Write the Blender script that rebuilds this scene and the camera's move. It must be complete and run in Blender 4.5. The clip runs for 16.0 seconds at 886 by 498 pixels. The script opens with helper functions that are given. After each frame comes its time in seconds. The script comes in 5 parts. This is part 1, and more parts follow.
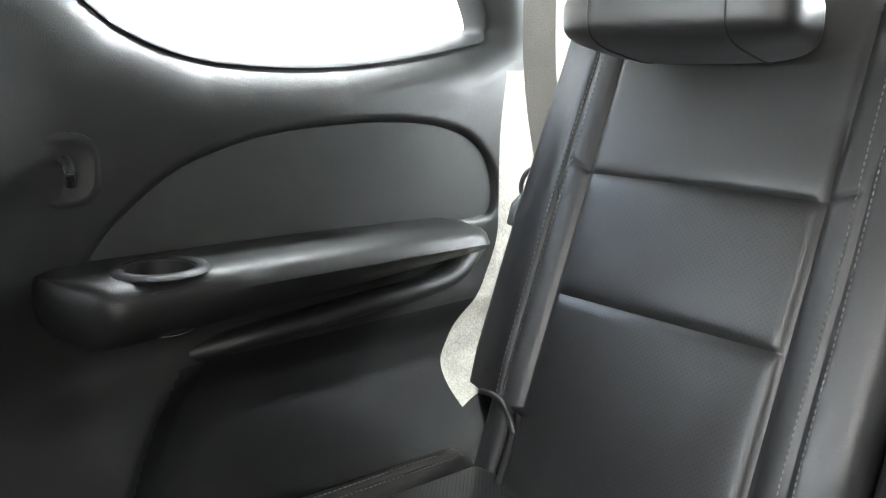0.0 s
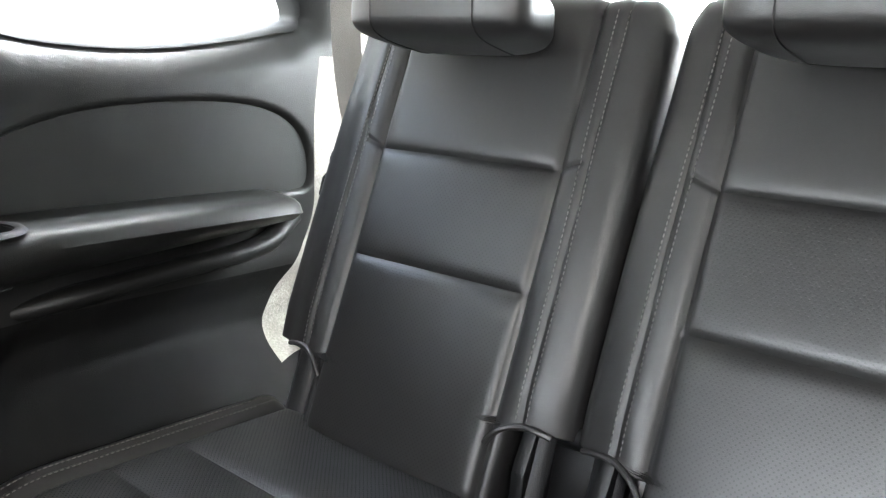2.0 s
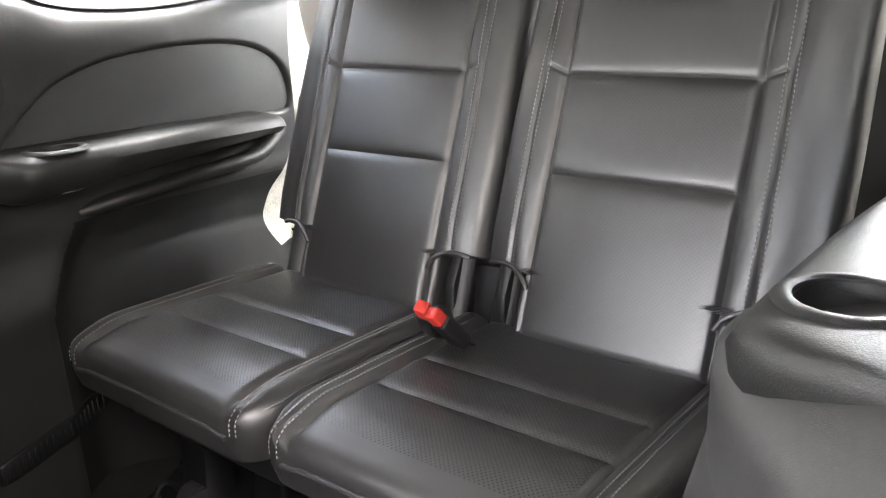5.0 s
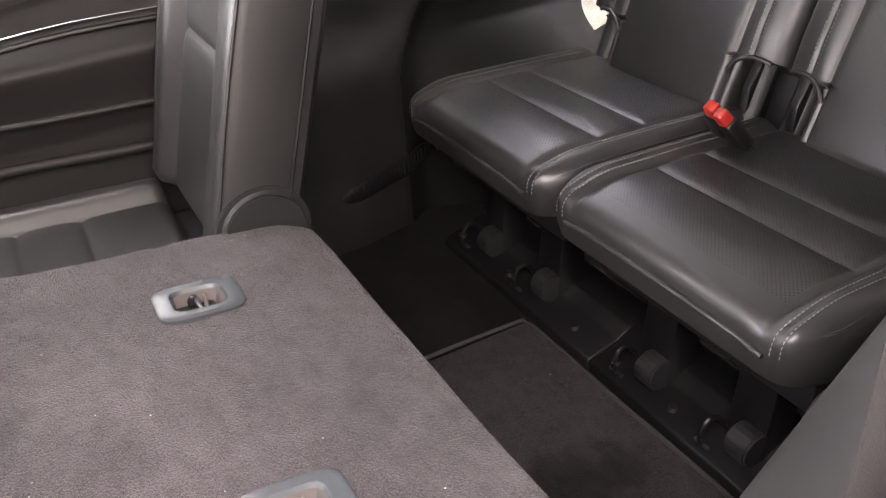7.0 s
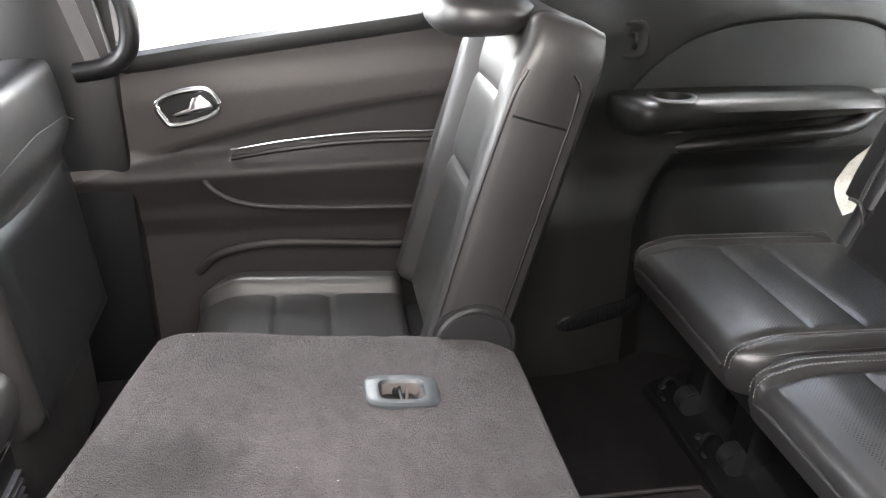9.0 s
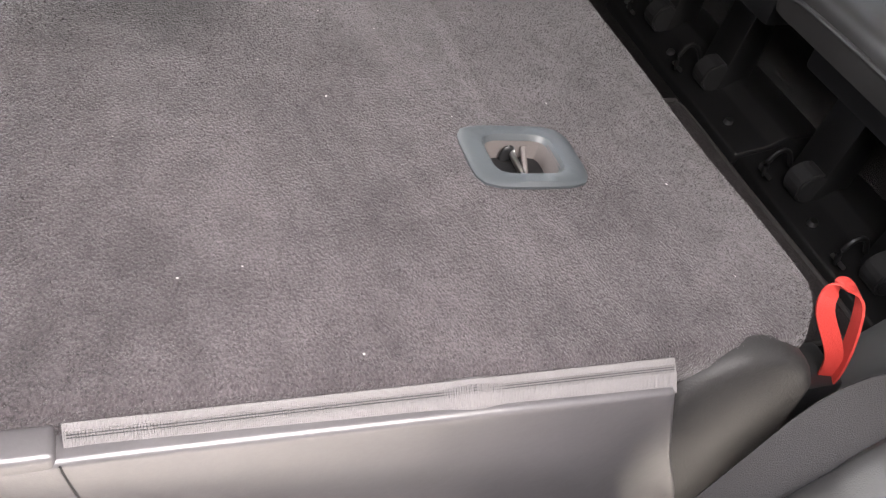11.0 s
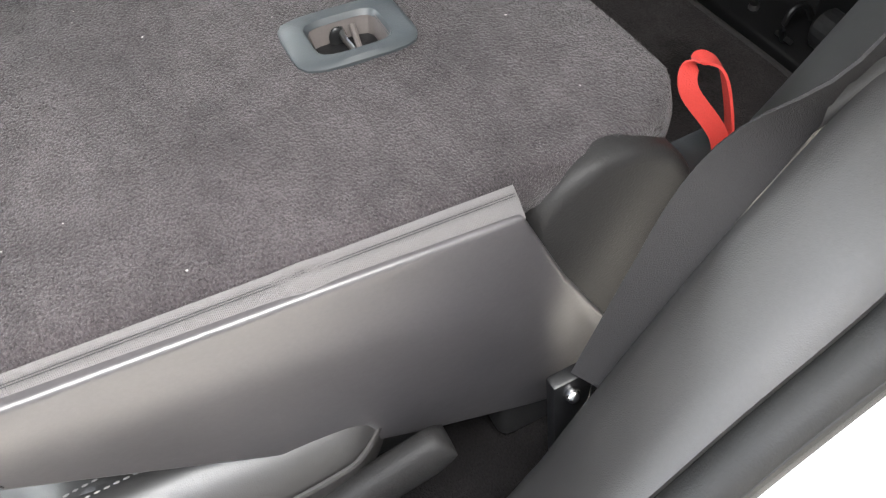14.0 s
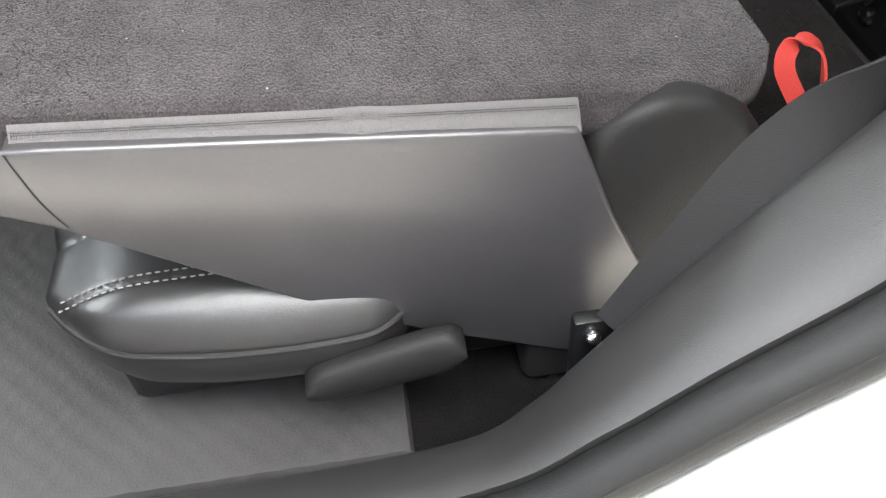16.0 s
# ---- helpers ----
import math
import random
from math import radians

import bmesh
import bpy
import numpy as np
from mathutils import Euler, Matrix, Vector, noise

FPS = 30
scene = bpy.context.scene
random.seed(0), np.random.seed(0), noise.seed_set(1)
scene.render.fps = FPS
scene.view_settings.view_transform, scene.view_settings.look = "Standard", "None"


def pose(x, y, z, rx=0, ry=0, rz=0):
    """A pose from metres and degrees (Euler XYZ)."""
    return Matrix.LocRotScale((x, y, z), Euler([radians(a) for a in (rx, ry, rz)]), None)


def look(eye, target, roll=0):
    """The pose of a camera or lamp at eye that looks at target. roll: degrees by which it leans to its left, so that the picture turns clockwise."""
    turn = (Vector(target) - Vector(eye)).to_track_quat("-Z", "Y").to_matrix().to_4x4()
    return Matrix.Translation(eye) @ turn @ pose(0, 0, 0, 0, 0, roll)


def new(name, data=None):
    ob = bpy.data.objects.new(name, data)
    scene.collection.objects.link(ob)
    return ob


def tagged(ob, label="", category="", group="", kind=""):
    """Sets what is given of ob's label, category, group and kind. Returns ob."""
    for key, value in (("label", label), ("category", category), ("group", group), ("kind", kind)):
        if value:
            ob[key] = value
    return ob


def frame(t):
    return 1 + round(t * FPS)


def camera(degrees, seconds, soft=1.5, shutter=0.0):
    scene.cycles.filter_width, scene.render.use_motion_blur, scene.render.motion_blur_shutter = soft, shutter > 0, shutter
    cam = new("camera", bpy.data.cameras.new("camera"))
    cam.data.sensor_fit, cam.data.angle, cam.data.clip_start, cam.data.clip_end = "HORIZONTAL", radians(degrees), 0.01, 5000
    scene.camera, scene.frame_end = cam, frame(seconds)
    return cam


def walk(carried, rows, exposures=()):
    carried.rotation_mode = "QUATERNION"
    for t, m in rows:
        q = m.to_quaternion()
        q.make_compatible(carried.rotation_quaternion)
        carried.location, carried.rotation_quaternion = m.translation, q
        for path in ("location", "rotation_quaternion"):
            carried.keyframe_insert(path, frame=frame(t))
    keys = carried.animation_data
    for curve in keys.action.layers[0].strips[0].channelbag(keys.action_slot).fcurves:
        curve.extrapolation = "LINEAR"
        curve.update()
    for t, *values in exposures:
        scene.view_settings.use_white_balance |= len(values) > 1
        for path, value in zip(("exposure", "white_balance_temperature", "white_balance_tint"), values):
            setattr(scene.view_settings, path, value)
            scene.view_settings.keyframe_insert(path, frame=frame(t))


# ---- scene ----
cam = camera(57.0, 16.0, soft=1.25)
PATH = [
    (0, (0.181, -0.265, 0.931), (1.45, 1.219, 0.498), 0.3),
    (0.5, (0.174, -0.29, 0.937), (1.437, 1.186, 0.46), 0.6),
    (1, (0.155, -0.324, 0.935), (1.448, 1.103, 0.394), 1.0),
    (1.5, (0.142, -0.376, 0.939), (1.524, 0.963, 0.391), 1.8),
    (2, (0.135, -0.431, 0.934), (1.636, 0.808, 0.475), 1.9),
    (2.5, (0.097, -0.507, 0.92), (1.675, 0.657, 0.525), 1.1),
    (3, (0.073, -0.586, 0.934), (1.695, 0.524, 0.564), 0.8),
    (5.5, (-0.196, -0.807, 0.943), (1.219, 0.401, 0.208), -2.6),
    (6, (-0.238, -0.845, 0.952), (1.087, 0.334, 0.025), -1.3),
    (6.5, (-0.27, -0.861, 0.964), (0.787, 0.417, -0.154), -1.7),
    (7, (-0.246, -0.91, 1.014), (0.526, 0.607, -0.037), -4.3),
    (7.5, (-0.243, -0.948, 1.082), (0.383, 0.738, 0.206), -4.1),
    (8, (-0.231, -1.016, 1.136), (0.225, 0.823, 0.497), -5.2),
    (10.5, (-0.332, -0.951, 0.946), (-0.098, 0.536, -0.37), 6.6),
    (11, (-0.448, -0.879, 0.868), (0.175, 0.391, -0.545), 12.7),
    (11.5, (-0.464, -0.852, 0.836), (0.246, 0.218, -0.698), 12.8),
    (12, (-0.497, -0.809, 0.793), (0.275, 0.143, -0.788), 15.8),
    (12.5, (-0.488, -0.808, 0.788), (0.191, 0.15, -0.831), 15.7),
    (13, (-0.481, -0.829, 0.794), (0.155, 0.246, -0.768), 14.7),
    (13.5, (-0.397, -0.92, 0.852), (0.113, 0.259, -0.681), 3.7),
    (14, (-0.288, -0.964, 0.85), (0.103, 0.229, -0.707), -10.3),
    (14.5, (-0.246, -0.929, 0.845), (0.117, 0.183, -0.778), -9.8),
    (15, (-0.248, -0.941, 0.832), (0.112, 0.18, -0.785), -11.9),
    (15.5, (-0.245, -1.025, 0.807), (0.038, 0.205, -0.744), -9.0),
    (16, (-0.257, -1.089, 0.799), (-0.157, 0.258, -0.676), -4.8),
]
walk(cam, [(t, look(eye, target, roll)) for t, eye, target, roll in PATH],
     [(0, 4.1, 6450, 8), (1.5, 4.12, 6450, 9), (3.0, 4.15, 6450, 10), (5.5, 4.75, 7000, 18), (6.0, 4.65, 7100, 22), (6.5, 4.38, 7150, 24), (7.0, 4.36, 7150, 22), (8.0, 4.56, 6700, 11), (10.5, 4.13, 6850, 15), (13.0, 3.83, 6700, 14), (14.0, 3.75, 6600, 8), (16.0, 3.65, 6550, 7)])

# ---- world, sun, exposure ----
world = bpy.data.worlds.new("sky")
scene.world = world
world.use_nodes = True
wn = world.node_tree
sky = wn.nodes.new("ShaderNodeTexSky")
sky.sky_type, sky.sun_disc = "NISHITA", False
sky.sun_elevation, sky.sun_rotation = radians(56), radians(88)
sky.air_density, sky.dust_density = 1.0, 3.0
pale = wn.nodes.new("ShaderNodeHueSaturation")
pale.inputs["Saturation"].default_value = 0.5
wn.links.new(sky.outputs[0], pale.inputs["Color"])
wn.links.new(pale.outputs[0], wn.nodes["Background"].inputs[0])
wn.nodes["Background"].inputs[1].default_value = 0.12
sun = new("sun", bpy.data.lights.new("sun", "SUN"))
sun.data.energy, sun.data.angle, sun.data.color = 2.5, radians(0.6), (1.0, 0.95, 0.86)
sun.matrix_world = look((3.0, -0.10, 4.5), (0.0, 0.0, 0.0))
# the sky's light that falls in through the open door
door_sky = new("door_sky", bpy.data.lights.new("door_sky", "AREA"))
door_sky.data.shape, door_sky.data.size, door_sky.data.size_y = "RECTANGLE", 1.2, 0.40
door_sky.data.energy, door_sky.data.color = 3.4, (1.0, 0.97, 0.94)
door_sky.matrix_world = look((-0.05, -1.12, 1.30), (0.10, -0.25, 0.50))
# the sky's light in the far windows, the tailgate window and the windscreen
for nm, spot, aim, wide, tall, power in (("quarter_sky", (0.74, 0.815, 1.31), (0.74, 0.785, 0.95), 0.85, 0.06, 1.1), ("far_door_sky", (-0.26, 0.80, 1.02), (0.40, -0.20, 0.62), 0.60, 0.26, 0.6), ("windscreen_sky", (-1.76, 0.0, 1.09), (0.60, 0.0, 0.78), 1.15, 0.20, 1.5), ("tailgate_sky", (1.76, 0.0, 1.09), (0.90, 0.15, 0.92), 1.2, 0.24, 1.7)):
    lamp = new(nm, bpy.data.lights.new(nm, "AREA"))
    lamp.data.shape, lamp.data.size, lamp.data.size_y = "RECTANGLE", wide, tall
    lamp.data.energy, lamp.data.color = power, (0.93, 0.97, 1.0)
    lamp.matrix_world = look(spot, aim)

# ---- materials ----
def material(name, colour, rough=0.5, metal=0.0, grain=0.0, scale=200.0, var=0.15, coarse=6.0, spec=0.5, sheen=0.0):
    """A surface with colour that varies at two scales and a fine relief."""
    m = bpy.data.materials.new(name)
    m.use_nodes = True
    n, l = m.node_tree.nodes, m.node_tree.links
    b = n["Principled BSDF"]
    tex = n.new("ShaderNodeTexCoord")
    big = n.new("ShaderNodeTexNoise")
    big.inputs["Scale"].default_value, big.inputs["Detail"].default_value = coarse, 5
    fine = n.new("ShaderNodeTexNoise")
    fine.inputs["Scale"].default_value, fine.inputs["Detail"].default_value = scale, 3
    for t in (big, fine):
        l.new(tex.outputs["Object"], t.inputs["Vector"])
    add = n.new("ShaderNodeMath")
    add.operation = "ADD"
    l.new(big.outputs["Fac"], add.inputs[0])
    l.new(fine.outputs["Fac"], add.inputs[1])
    ramp = n.new("ShaderNodeMapRange")
    ramp.inputs[1].default_value, ramp.inputs[2].default_value = 0.7, 1.3
    ramp.inputs[3].default_value, ramp.inputs[4].default_value = 1 - var, 1 + var
    l.new(add.outputs[0], ramp.inputs[0])
    mul = n.new("ShaderNodeVectorMath")
    mul.operation = "SCALE"
    mul.inputs[0].default_value = colour
    l.new(ramp.outputs[0], mul.inputs["Scale"])
    l.new(mul.outputs[0], b.inputs["Base Color"])
    rr = n.new("ShaderNodeMapRange")
    rr.inputs[3].default_value, rr.inputs[4].default_value = max(rough - 0.08, 0), min(rough + 0.08, 1)
    l.new(big.outputs["Fac"], rr.inputs[0])
    l.new(rr.outputs[0], b.inputs["Roughness"])
    b.inputs["Metallic"].default_value = metal
    b.inputs["Specular IOR Level"].default_value = spec
    if sheen:
        b.inputs["Sheen Weight"].default_value, b.inputs["Sheen Roughness"].default_value = sheen, 0.6
    if grain:
        bump = n.new("ShaderNodeBump")
        bump.inputs["Strength"].default_value, bump.inputs["Distance"].default_value = grain, 0.002
        l.new(fine.outputs["Fac"], bump.inputs["Height"])
        l.new(bump.outputs[0], b.inputs["Normal"])
    return m


def leather_material(name, colour, rough, dots=False, grain=0.14, punch=0.45):
    """Grained leather: small cells, faint creases; with dots, rows of punched holes."""
    m = material(name, colour, rough, 0, 0, 300, 0.12, 9, 1.0)
    n, l = m.node_tree.nodes, m.node_tree.links
    b = n["Principled BSDF"]
    tex = [x for x in n if x.type == "TEX_COORD"][0]
    cells = n.new("ShaderNodeTexVoronoi")
    cells.feature, cells.inputs["Scale"].default_value = "DISTANCE_TO_EDGE", 520
    l.new(tex.outputs["Object"], cells.inputs["Vector"])
    soft = n.new("ShaderNodeTexNoise")
    soft.inputs["Scale"].default_value, soft.inputs["Detail"].default_value = 28, 4
    l.new(tex.outputs["Object"], soft.inputs["Vector"])
    b1 = n.new("ShaderNodeBump")
    b1.inputs["Strength"].default_value, b1.inputs["Distance"].default_value = grain, 0.001
    l.new(cells.outputs["Distance"], b1.inputs["Height"])
    b2 = n.new("ShaderNodeBump")
    b2.inputs["Strength"].default_value, b2.inputs["Distance"].default_value = 0.10, 0.006
    l.new(soft.outputs["Fac"], b2.inputs["Height"])
    l.new(b1.outputs[0], b2.inputs["Normal"])
    last = b2
    if dots:
        uv = n.new("ShaderNodeUVMap")
        sep = n.new("ShaderNodeSeparateXYZ")
        l.new(uv.outputs[0], sep.inputs[0])
        waves = []
        for k in range(2):
            a = n.new("ShaderNodeMath")
            a.operation = "ADD" if k == 0 else "SUBTRACT"
            l.new(sep.outputs[0], a.inputs[0])
            l.new(sep.outputs[1], a.inputs[1])
            s = n.new("ShaderNodeMath")
            s.operation = "MULTIPLY"
            s.inputs[1].default_value = 2 * math.pi / 0.0068
            l.new(a.outputs[0], s.inputs[0])
            c = n.new("ShaderNodeMath")
            c.operation = "COSINE"
            l.new(s.outputs[0], c.inputs[0])
            waves.append(c)
        add = n.new("ShaderNodeMath")
        l.new(waves[0].outputs[0], add.inputs[0])
        l.new(waves[1].outputs[0], add.inputs[1])
        hole = n.new("ShaderNodeMapRange")
        hole.inputs[1].default_value, hole.inputs[2].default_value = 1.1, 1.5
        l.new(add.outputs[0], hole.inputs[0])
        b3 = n.new("ShaderNodeBump")
        b3.invert = True
        b3.inputs["Strength"].default_value, b3.inputs["Distance"].default_value = punch, 0.001
        l.new(hole.outputs[0], b3.inputs["Height"])
        l.new(last.outputs[0], b3.inputs["Normal"])
        last = b3
        mix = n.new("ShaderNodeMix")
        mix.data_type = "RGBA"
        src = b.inputs["Base Color"].links[0].from_socket
        l.new(hole.outputs[0], mix.inputs[0])
        l.new(src, mix.inputs[6])
        mix.inputs[7].default_value = tuple(q * max(0.0, 1 - 1.8 * punch) for q in colour) + (1,)
        l.new(mix.outputs[2], b.inputs["Base Color"])
        dull = n.new("ShaderNodeMapRange")
        dull.inputs[3].default_value, dull.inputs[4].default_value = 0.95, 0.95 - 1.3 * punch
        l.new(hole.outputs[0], dull.inputs[0])
        l.new(dull.outputs[0], b.inputs["Specular IOR Level"])
    l.new(last.outputs[0], b.inputs["Normal"])
    return m


LEATHER = leather_material("black_leather", (0.0195, 0.0184, 0.0182), 0.40)
PERF = leather_material("perforated_leather", (0.0195, 0.0184, 0.0182), 0.35, True, 0.14, 0.62)
PERFBACK = leather_material("finely_perforated_leather", (0.0195, 0.0184, 0.0182), 0.345, True, 0.14, 0.15)
VINYL = leather_material("grey_vinyl", (0.050, 0.047, 0.0500), 0.40, False, 0.06)
THREAD = material("grey_thread", (0.25, 0.24, 0.235), 0.7, 0, 0.2, 900)
PLASTIC = material("charcoal_plastic", (0.0200, 0.0200, 0.0210), 0.40, 0, 0.25, 700, 0.1)
TRIM = material("dark_grey_trim", (0.0155, 0.0158, 0.0153), 0.42, 0, 0.25, 600, 0.1, spec=0.45)
# darker and duller than TRIM; for the far recess and the low cargo sides
TRIMDARK = material("darker_matt_trim", (0.009, 0.009, 0.009), 0.65, 0, 0.3, 500, 0.1, spec=0.18)
UPPER = material("upper_grey_trim", (0.0960, 0.0990, 0.0930), 0.6, 0, 0.15, 500, 0.06)
BROWN = material("dark_brown_trim", (0.048, 0.0415, 0.040), 0.45, 0, 0.25, 500, 0.1)
BLACK = material("black_plastic", (0.0072, 0.0072, 0.0078), 0.4, 0, 0.1, 500, 0.1)


def carpet_material(name, colour, pile=520.0, lint=0.0, stain=None, sheen=0.15):
    """Short-pile carpet: fibre tufts, matted patches, stains and a few specks of lint."""
    m = bpy.data.materials.new(name)
    m.use_nodes = True
    n, l = m.node_tree.nodes, m.node_tree.links
    b = n["Principled BSDF"]
    tex = n.new("ShaderNodeTexCoord")

    def noise(scale, detail, lo, hi, a, c, stretch=(1, 1, 1)):
        mp = n.new("ShaderNodeMapping")
        mp.inputs["Scale"].default_value = stretch
        l.new(tex.outputs["Object"], mp.inputs["Vector"])
        t = n.new("ShaderNodeTexNoise")
        t.inputs["Scale"].default_value, t.inputs["Detail"].default_value = scale, detail
        l.new(mp.outputs[0], t.inputs["Vector"])
        r = n.new("ShaderNodeMapRange")
        r.inputs[1].default_value, r.inputs[2].default_value = lo, hi
        r.inputs[3].default_value, r.inputs[4].default_value = a, c
        l.new(t.outputs["Fac"], r.inputs[0])
        return r.outputs[0]
    tuft = noise(pile, 3, 0.32, 0.68, 0.55, 1.45, (1, 0.6, 1))
    matted = noise(48, 4, 0.3, 0.7, 0.84, 1.16, (1, 0.6, 1))
    worn = noise(6.5, 4, 0.35, 0.65, 0.80, 1.18)
    prod = tuft
    for other in (matted, worn):
        k = n.new("ShaderNodeMath")
        k.operation = "MULTIPLY"
        l.new(prod, k.inputs[0])
        l.new(other, k.inputs[1])
        prod = k.outputs[0]
    mul = n.new("ShaderNodeVectorMath")
    mul.operation = "SCALE"
    mul.inputs[0].default_value = colour
    l.new(prod, mul.inputs["Scale"])
    out = mul.outputs[0]
    if lint:
        v = n.new("ShaderNodeTexVoronoi")
        v.inputs["Scale"].default_value = 26
        l.new(tex.outputs["Object"], v.inputs["Vector"])
        r = n.new("ShaderNodeMapRange")
        r.inputs[1].default_value, r.inputs[2].default_value = 0.022, 0.034
        r.inputs[3].default_value, r.inputs[4].default_value = lint, 0.0
        l.new(v.outputs["Distance"], r.inputs[0])
        mix = n.new("ShaderNodeMix")
        mix.data_type = "RGBA"
        mix.inputs[7].default_value = (0.55, 0.52, 0.50, 1)
        l.new(r.outputs[0], mix.inputs[0])
        l.new(out, mix.inputs[6])
        out = mix.outputs[2]
    if stain:
        # a brushed, darker patch of pile
        warp = n.new("ShaderNodeTexNoise")
        warp.inputs["Scale"].default_value, warp.inputs["Detail"].default_value = 14, 3
        l.new(tex.outputs["Object"], warp.inputs["Vector"])
        off = n.new("ShaderNodeVectorMath")
        off.operation = "MULTIPLY_ADD"
        off.inputs[1].default_value, off.inputs[2].default_value = (0.16, 0.16, 0.0), (-0.08 - stain[0], -0.08 - stain[1], 0)
        l.new(warp.outputs["Color"], off.inputs[0])
        shift = n.new("ShaderNodeVectorMath")
        l.new(tex.outputs["Object"], shift.inputs[0])
        l.new(off.outputs[0], shift.inputs[1])
        flat = n.new("ShaderNodeVectorMath")
        flat.operation = "MULTIPLY"
        flat.inputs[1].default_value = (1.0, 1.5, 0.0)
        l.new(shift.outputs[0], flat.inputs[0])
        far = n.new("ShaderNodeVectorMath")
        far.operation = "LENGTH"
        l.new(flat.outputs[0], far.inputs[0])
        dark = n.new("ShaderNodeMapRange")
        dark.interpolation_type = "SMOOTHSTEP"
        dark.inputs[1].default_value, dark.inputs[2].default_value = 0.05, 0.17
        dark.inputs[3].default_value, dark.inputs[4].default_value = 0.42, 1.0
        l.new(far.outputs["Value"], dark.inputs[0])
        shade = n.new("ShaderNodeVectorMath")
        shade.operation = "SCALE"
        l.new(out, shade.inputs[0])
        l.new(dark.outputs[0], shade.inputs["Scale"])
        out = shade.outputs[0]
    l.new(out, b.inputs["Base Color"])
    b.inputs["Roughness"].default_value = 0.97
    b.inputs["Specular IOR Level"].default_value = 0.08
    b.inputs["Sheen Weight"].default_value, b.inputs["Sheen Roughness"].default_value = sheen, 0.5
    bump = n.new("ShaderNodeBump")
    bump.inputs["Strength"].default_value, bump.inputs["Distance"].default_value = 0.6, 0.0022
    l.new(prod, bump.inputs["Height"])
    l.new(bump.outputs[0], b.inputs["Normal"])
    return m


CARPET = carpet_material("grey_carpet", (0.046, 0.0398, 0.0423), 640, 0.7, (-0.47, -0.14))
PILE = carpet_material("grey_carpet_pile", (0.0535, 0.0463, 0.0492), 640, 0.0, (-0.47, -0.14))
_pn, _pl = PILE.node_tree.nodes, PILE.node_tree.links
_each = _pn.new("ShaderNodeNewGeometry")
_span = _pn.new("ShaderNodeMapRange")
_span.inputs[3].default_value, _span.inputs[4].default_value = 0.45, 1.55
_pl.new(_each.outputs["Random Per Island"], _span.inputs[0])
_tint = _pn.new("ShaderNodeVectorMath")
_tint.operation = "SCALE"
_pl.new(_pn["Principled BSDF"].inputs["Base Color"].links[0].from_socket, _tint.inputs[0])
_pl.new(_span.outputs[0], _tint.inputs["Scale"])
_pl.new(_tint.outputs[0], _pn["Principled BSDF"].inputs["Base Color"])
FLOORCARPET = carpet_material("dark_floor_carpet", (0.0085, 0.0077, 0.0078), 520, sheen=0.012)
MATCARPET = carpet_material("dark_mat_carpet", (0.034, 0.030, 0.0305), 560, 0.6, (0.30, -0.25), 0.04)
LININGCARPET = carpet_material("arch_lining_felt", (0.040, 0.034, 0.034), 560, sheen=0.05)
SILVER = material("blue_grey_bezel", (0.043, 0.0495, 0.054), 0.42, 0, 0.08, 700, 0.05)
CHROME = material("chrome", (0.75, 0.75, 0.76), 0.12, 1.0, 0, 300, 0.03)
STEEL = material("steel", (0.3600, 0.3600, 0.3600), 0.3, 1.0, 0.05, 300, 0.1)
RED = material("red_plastic", (0.4650, 0.0310, 0.0217), 0.45, 0, 0.05, 500, 0.05)
REDWEB = material("red_webbing", (0.40, 0.0275, 0.020), 0.7, 0, 0.5, 700, 0.1)
WEBBING = material("grey_webbing", (0.021, 0.0200, 0.0208), 0.7, 0, 0.5, 900, 0.1, spec=0.3)
TAPE = material("zip_tape", (0.125, 0.1175, 0.119), 0.75, 0, 0.5, 1200, 0.12)
def ribbed(m, scale):
    """Adds woven cross ribs to a material's relief."""
    n, l = m.node_tree.nodes, m.node_tree.links
    tex = [x for x in n if x.type == "TEX_COORD"][0]
    w = n.new("ShaderNodeTexWave")
    w.wave_type, w.bands_direction = "BANDS", "X"
    w.inputs["Scale"].default_value, w.inputs["Distortion"].default_value = scale, 0.6
    l.new(tex.outputs["Object"], w.inputs["Vector"])
    bump = n.new("ShaderNodeBump")
    bump.inputs["Strength"].default_value, bump.inputs["Distance"].default_value = 0.6, 0.0006
    l.new(w.outputs["Fac"], bump.inputs["Height"])
    b = n["Principled BSDF"]
    if b.inputs["Normal"].links:
        l.new(b.inputs["Normal"].links[0].from_socket, bump.inputs["Normal"])
    l.new(bump.outputs[0], b.inputs["Normal"])


ribbed(TAPE, 260)
HEADLINER = material("grey_headliner", (0.30, 0.295, 0.285), 0.95, 0, 0.3, 500, 0.05)
PAINT = material("white_car_paint", (0.80, 0.80, 0.78), 0.25, 0, 0, 300, 0.02)
RUBBER = material("black_rubber", (0.0120, 0.0120, 0.0120), 0.6, 0, 0.2, 500, 0.1)
CONCRETE = material("pale_concrete", (0.38, 0.365, 0.345), 0.9, 0, 0.4, 40, 0.12, 0.6)
COVERPLASTIC = material("hinge_cover_plastic", (0.017, 0.0165, 0.0165), 0.55, 0, 0.25, 500, 0.1, spec=0.25)
BINDING = material("mat_binding", (0.040, 0.037, 0.037), 0.7, 0, 0.4, 900, 0.15)
RUBBERMAT = material("grey_rubber_mat", (0.048, 0.0455, 0.045), 0.5, 0, 0.25, 400, 0.15)
CUPGREY = material("anchor_cup", (0.100, 0.088, 0.084), 0.5, 0, 0.1, 500, 0.08)
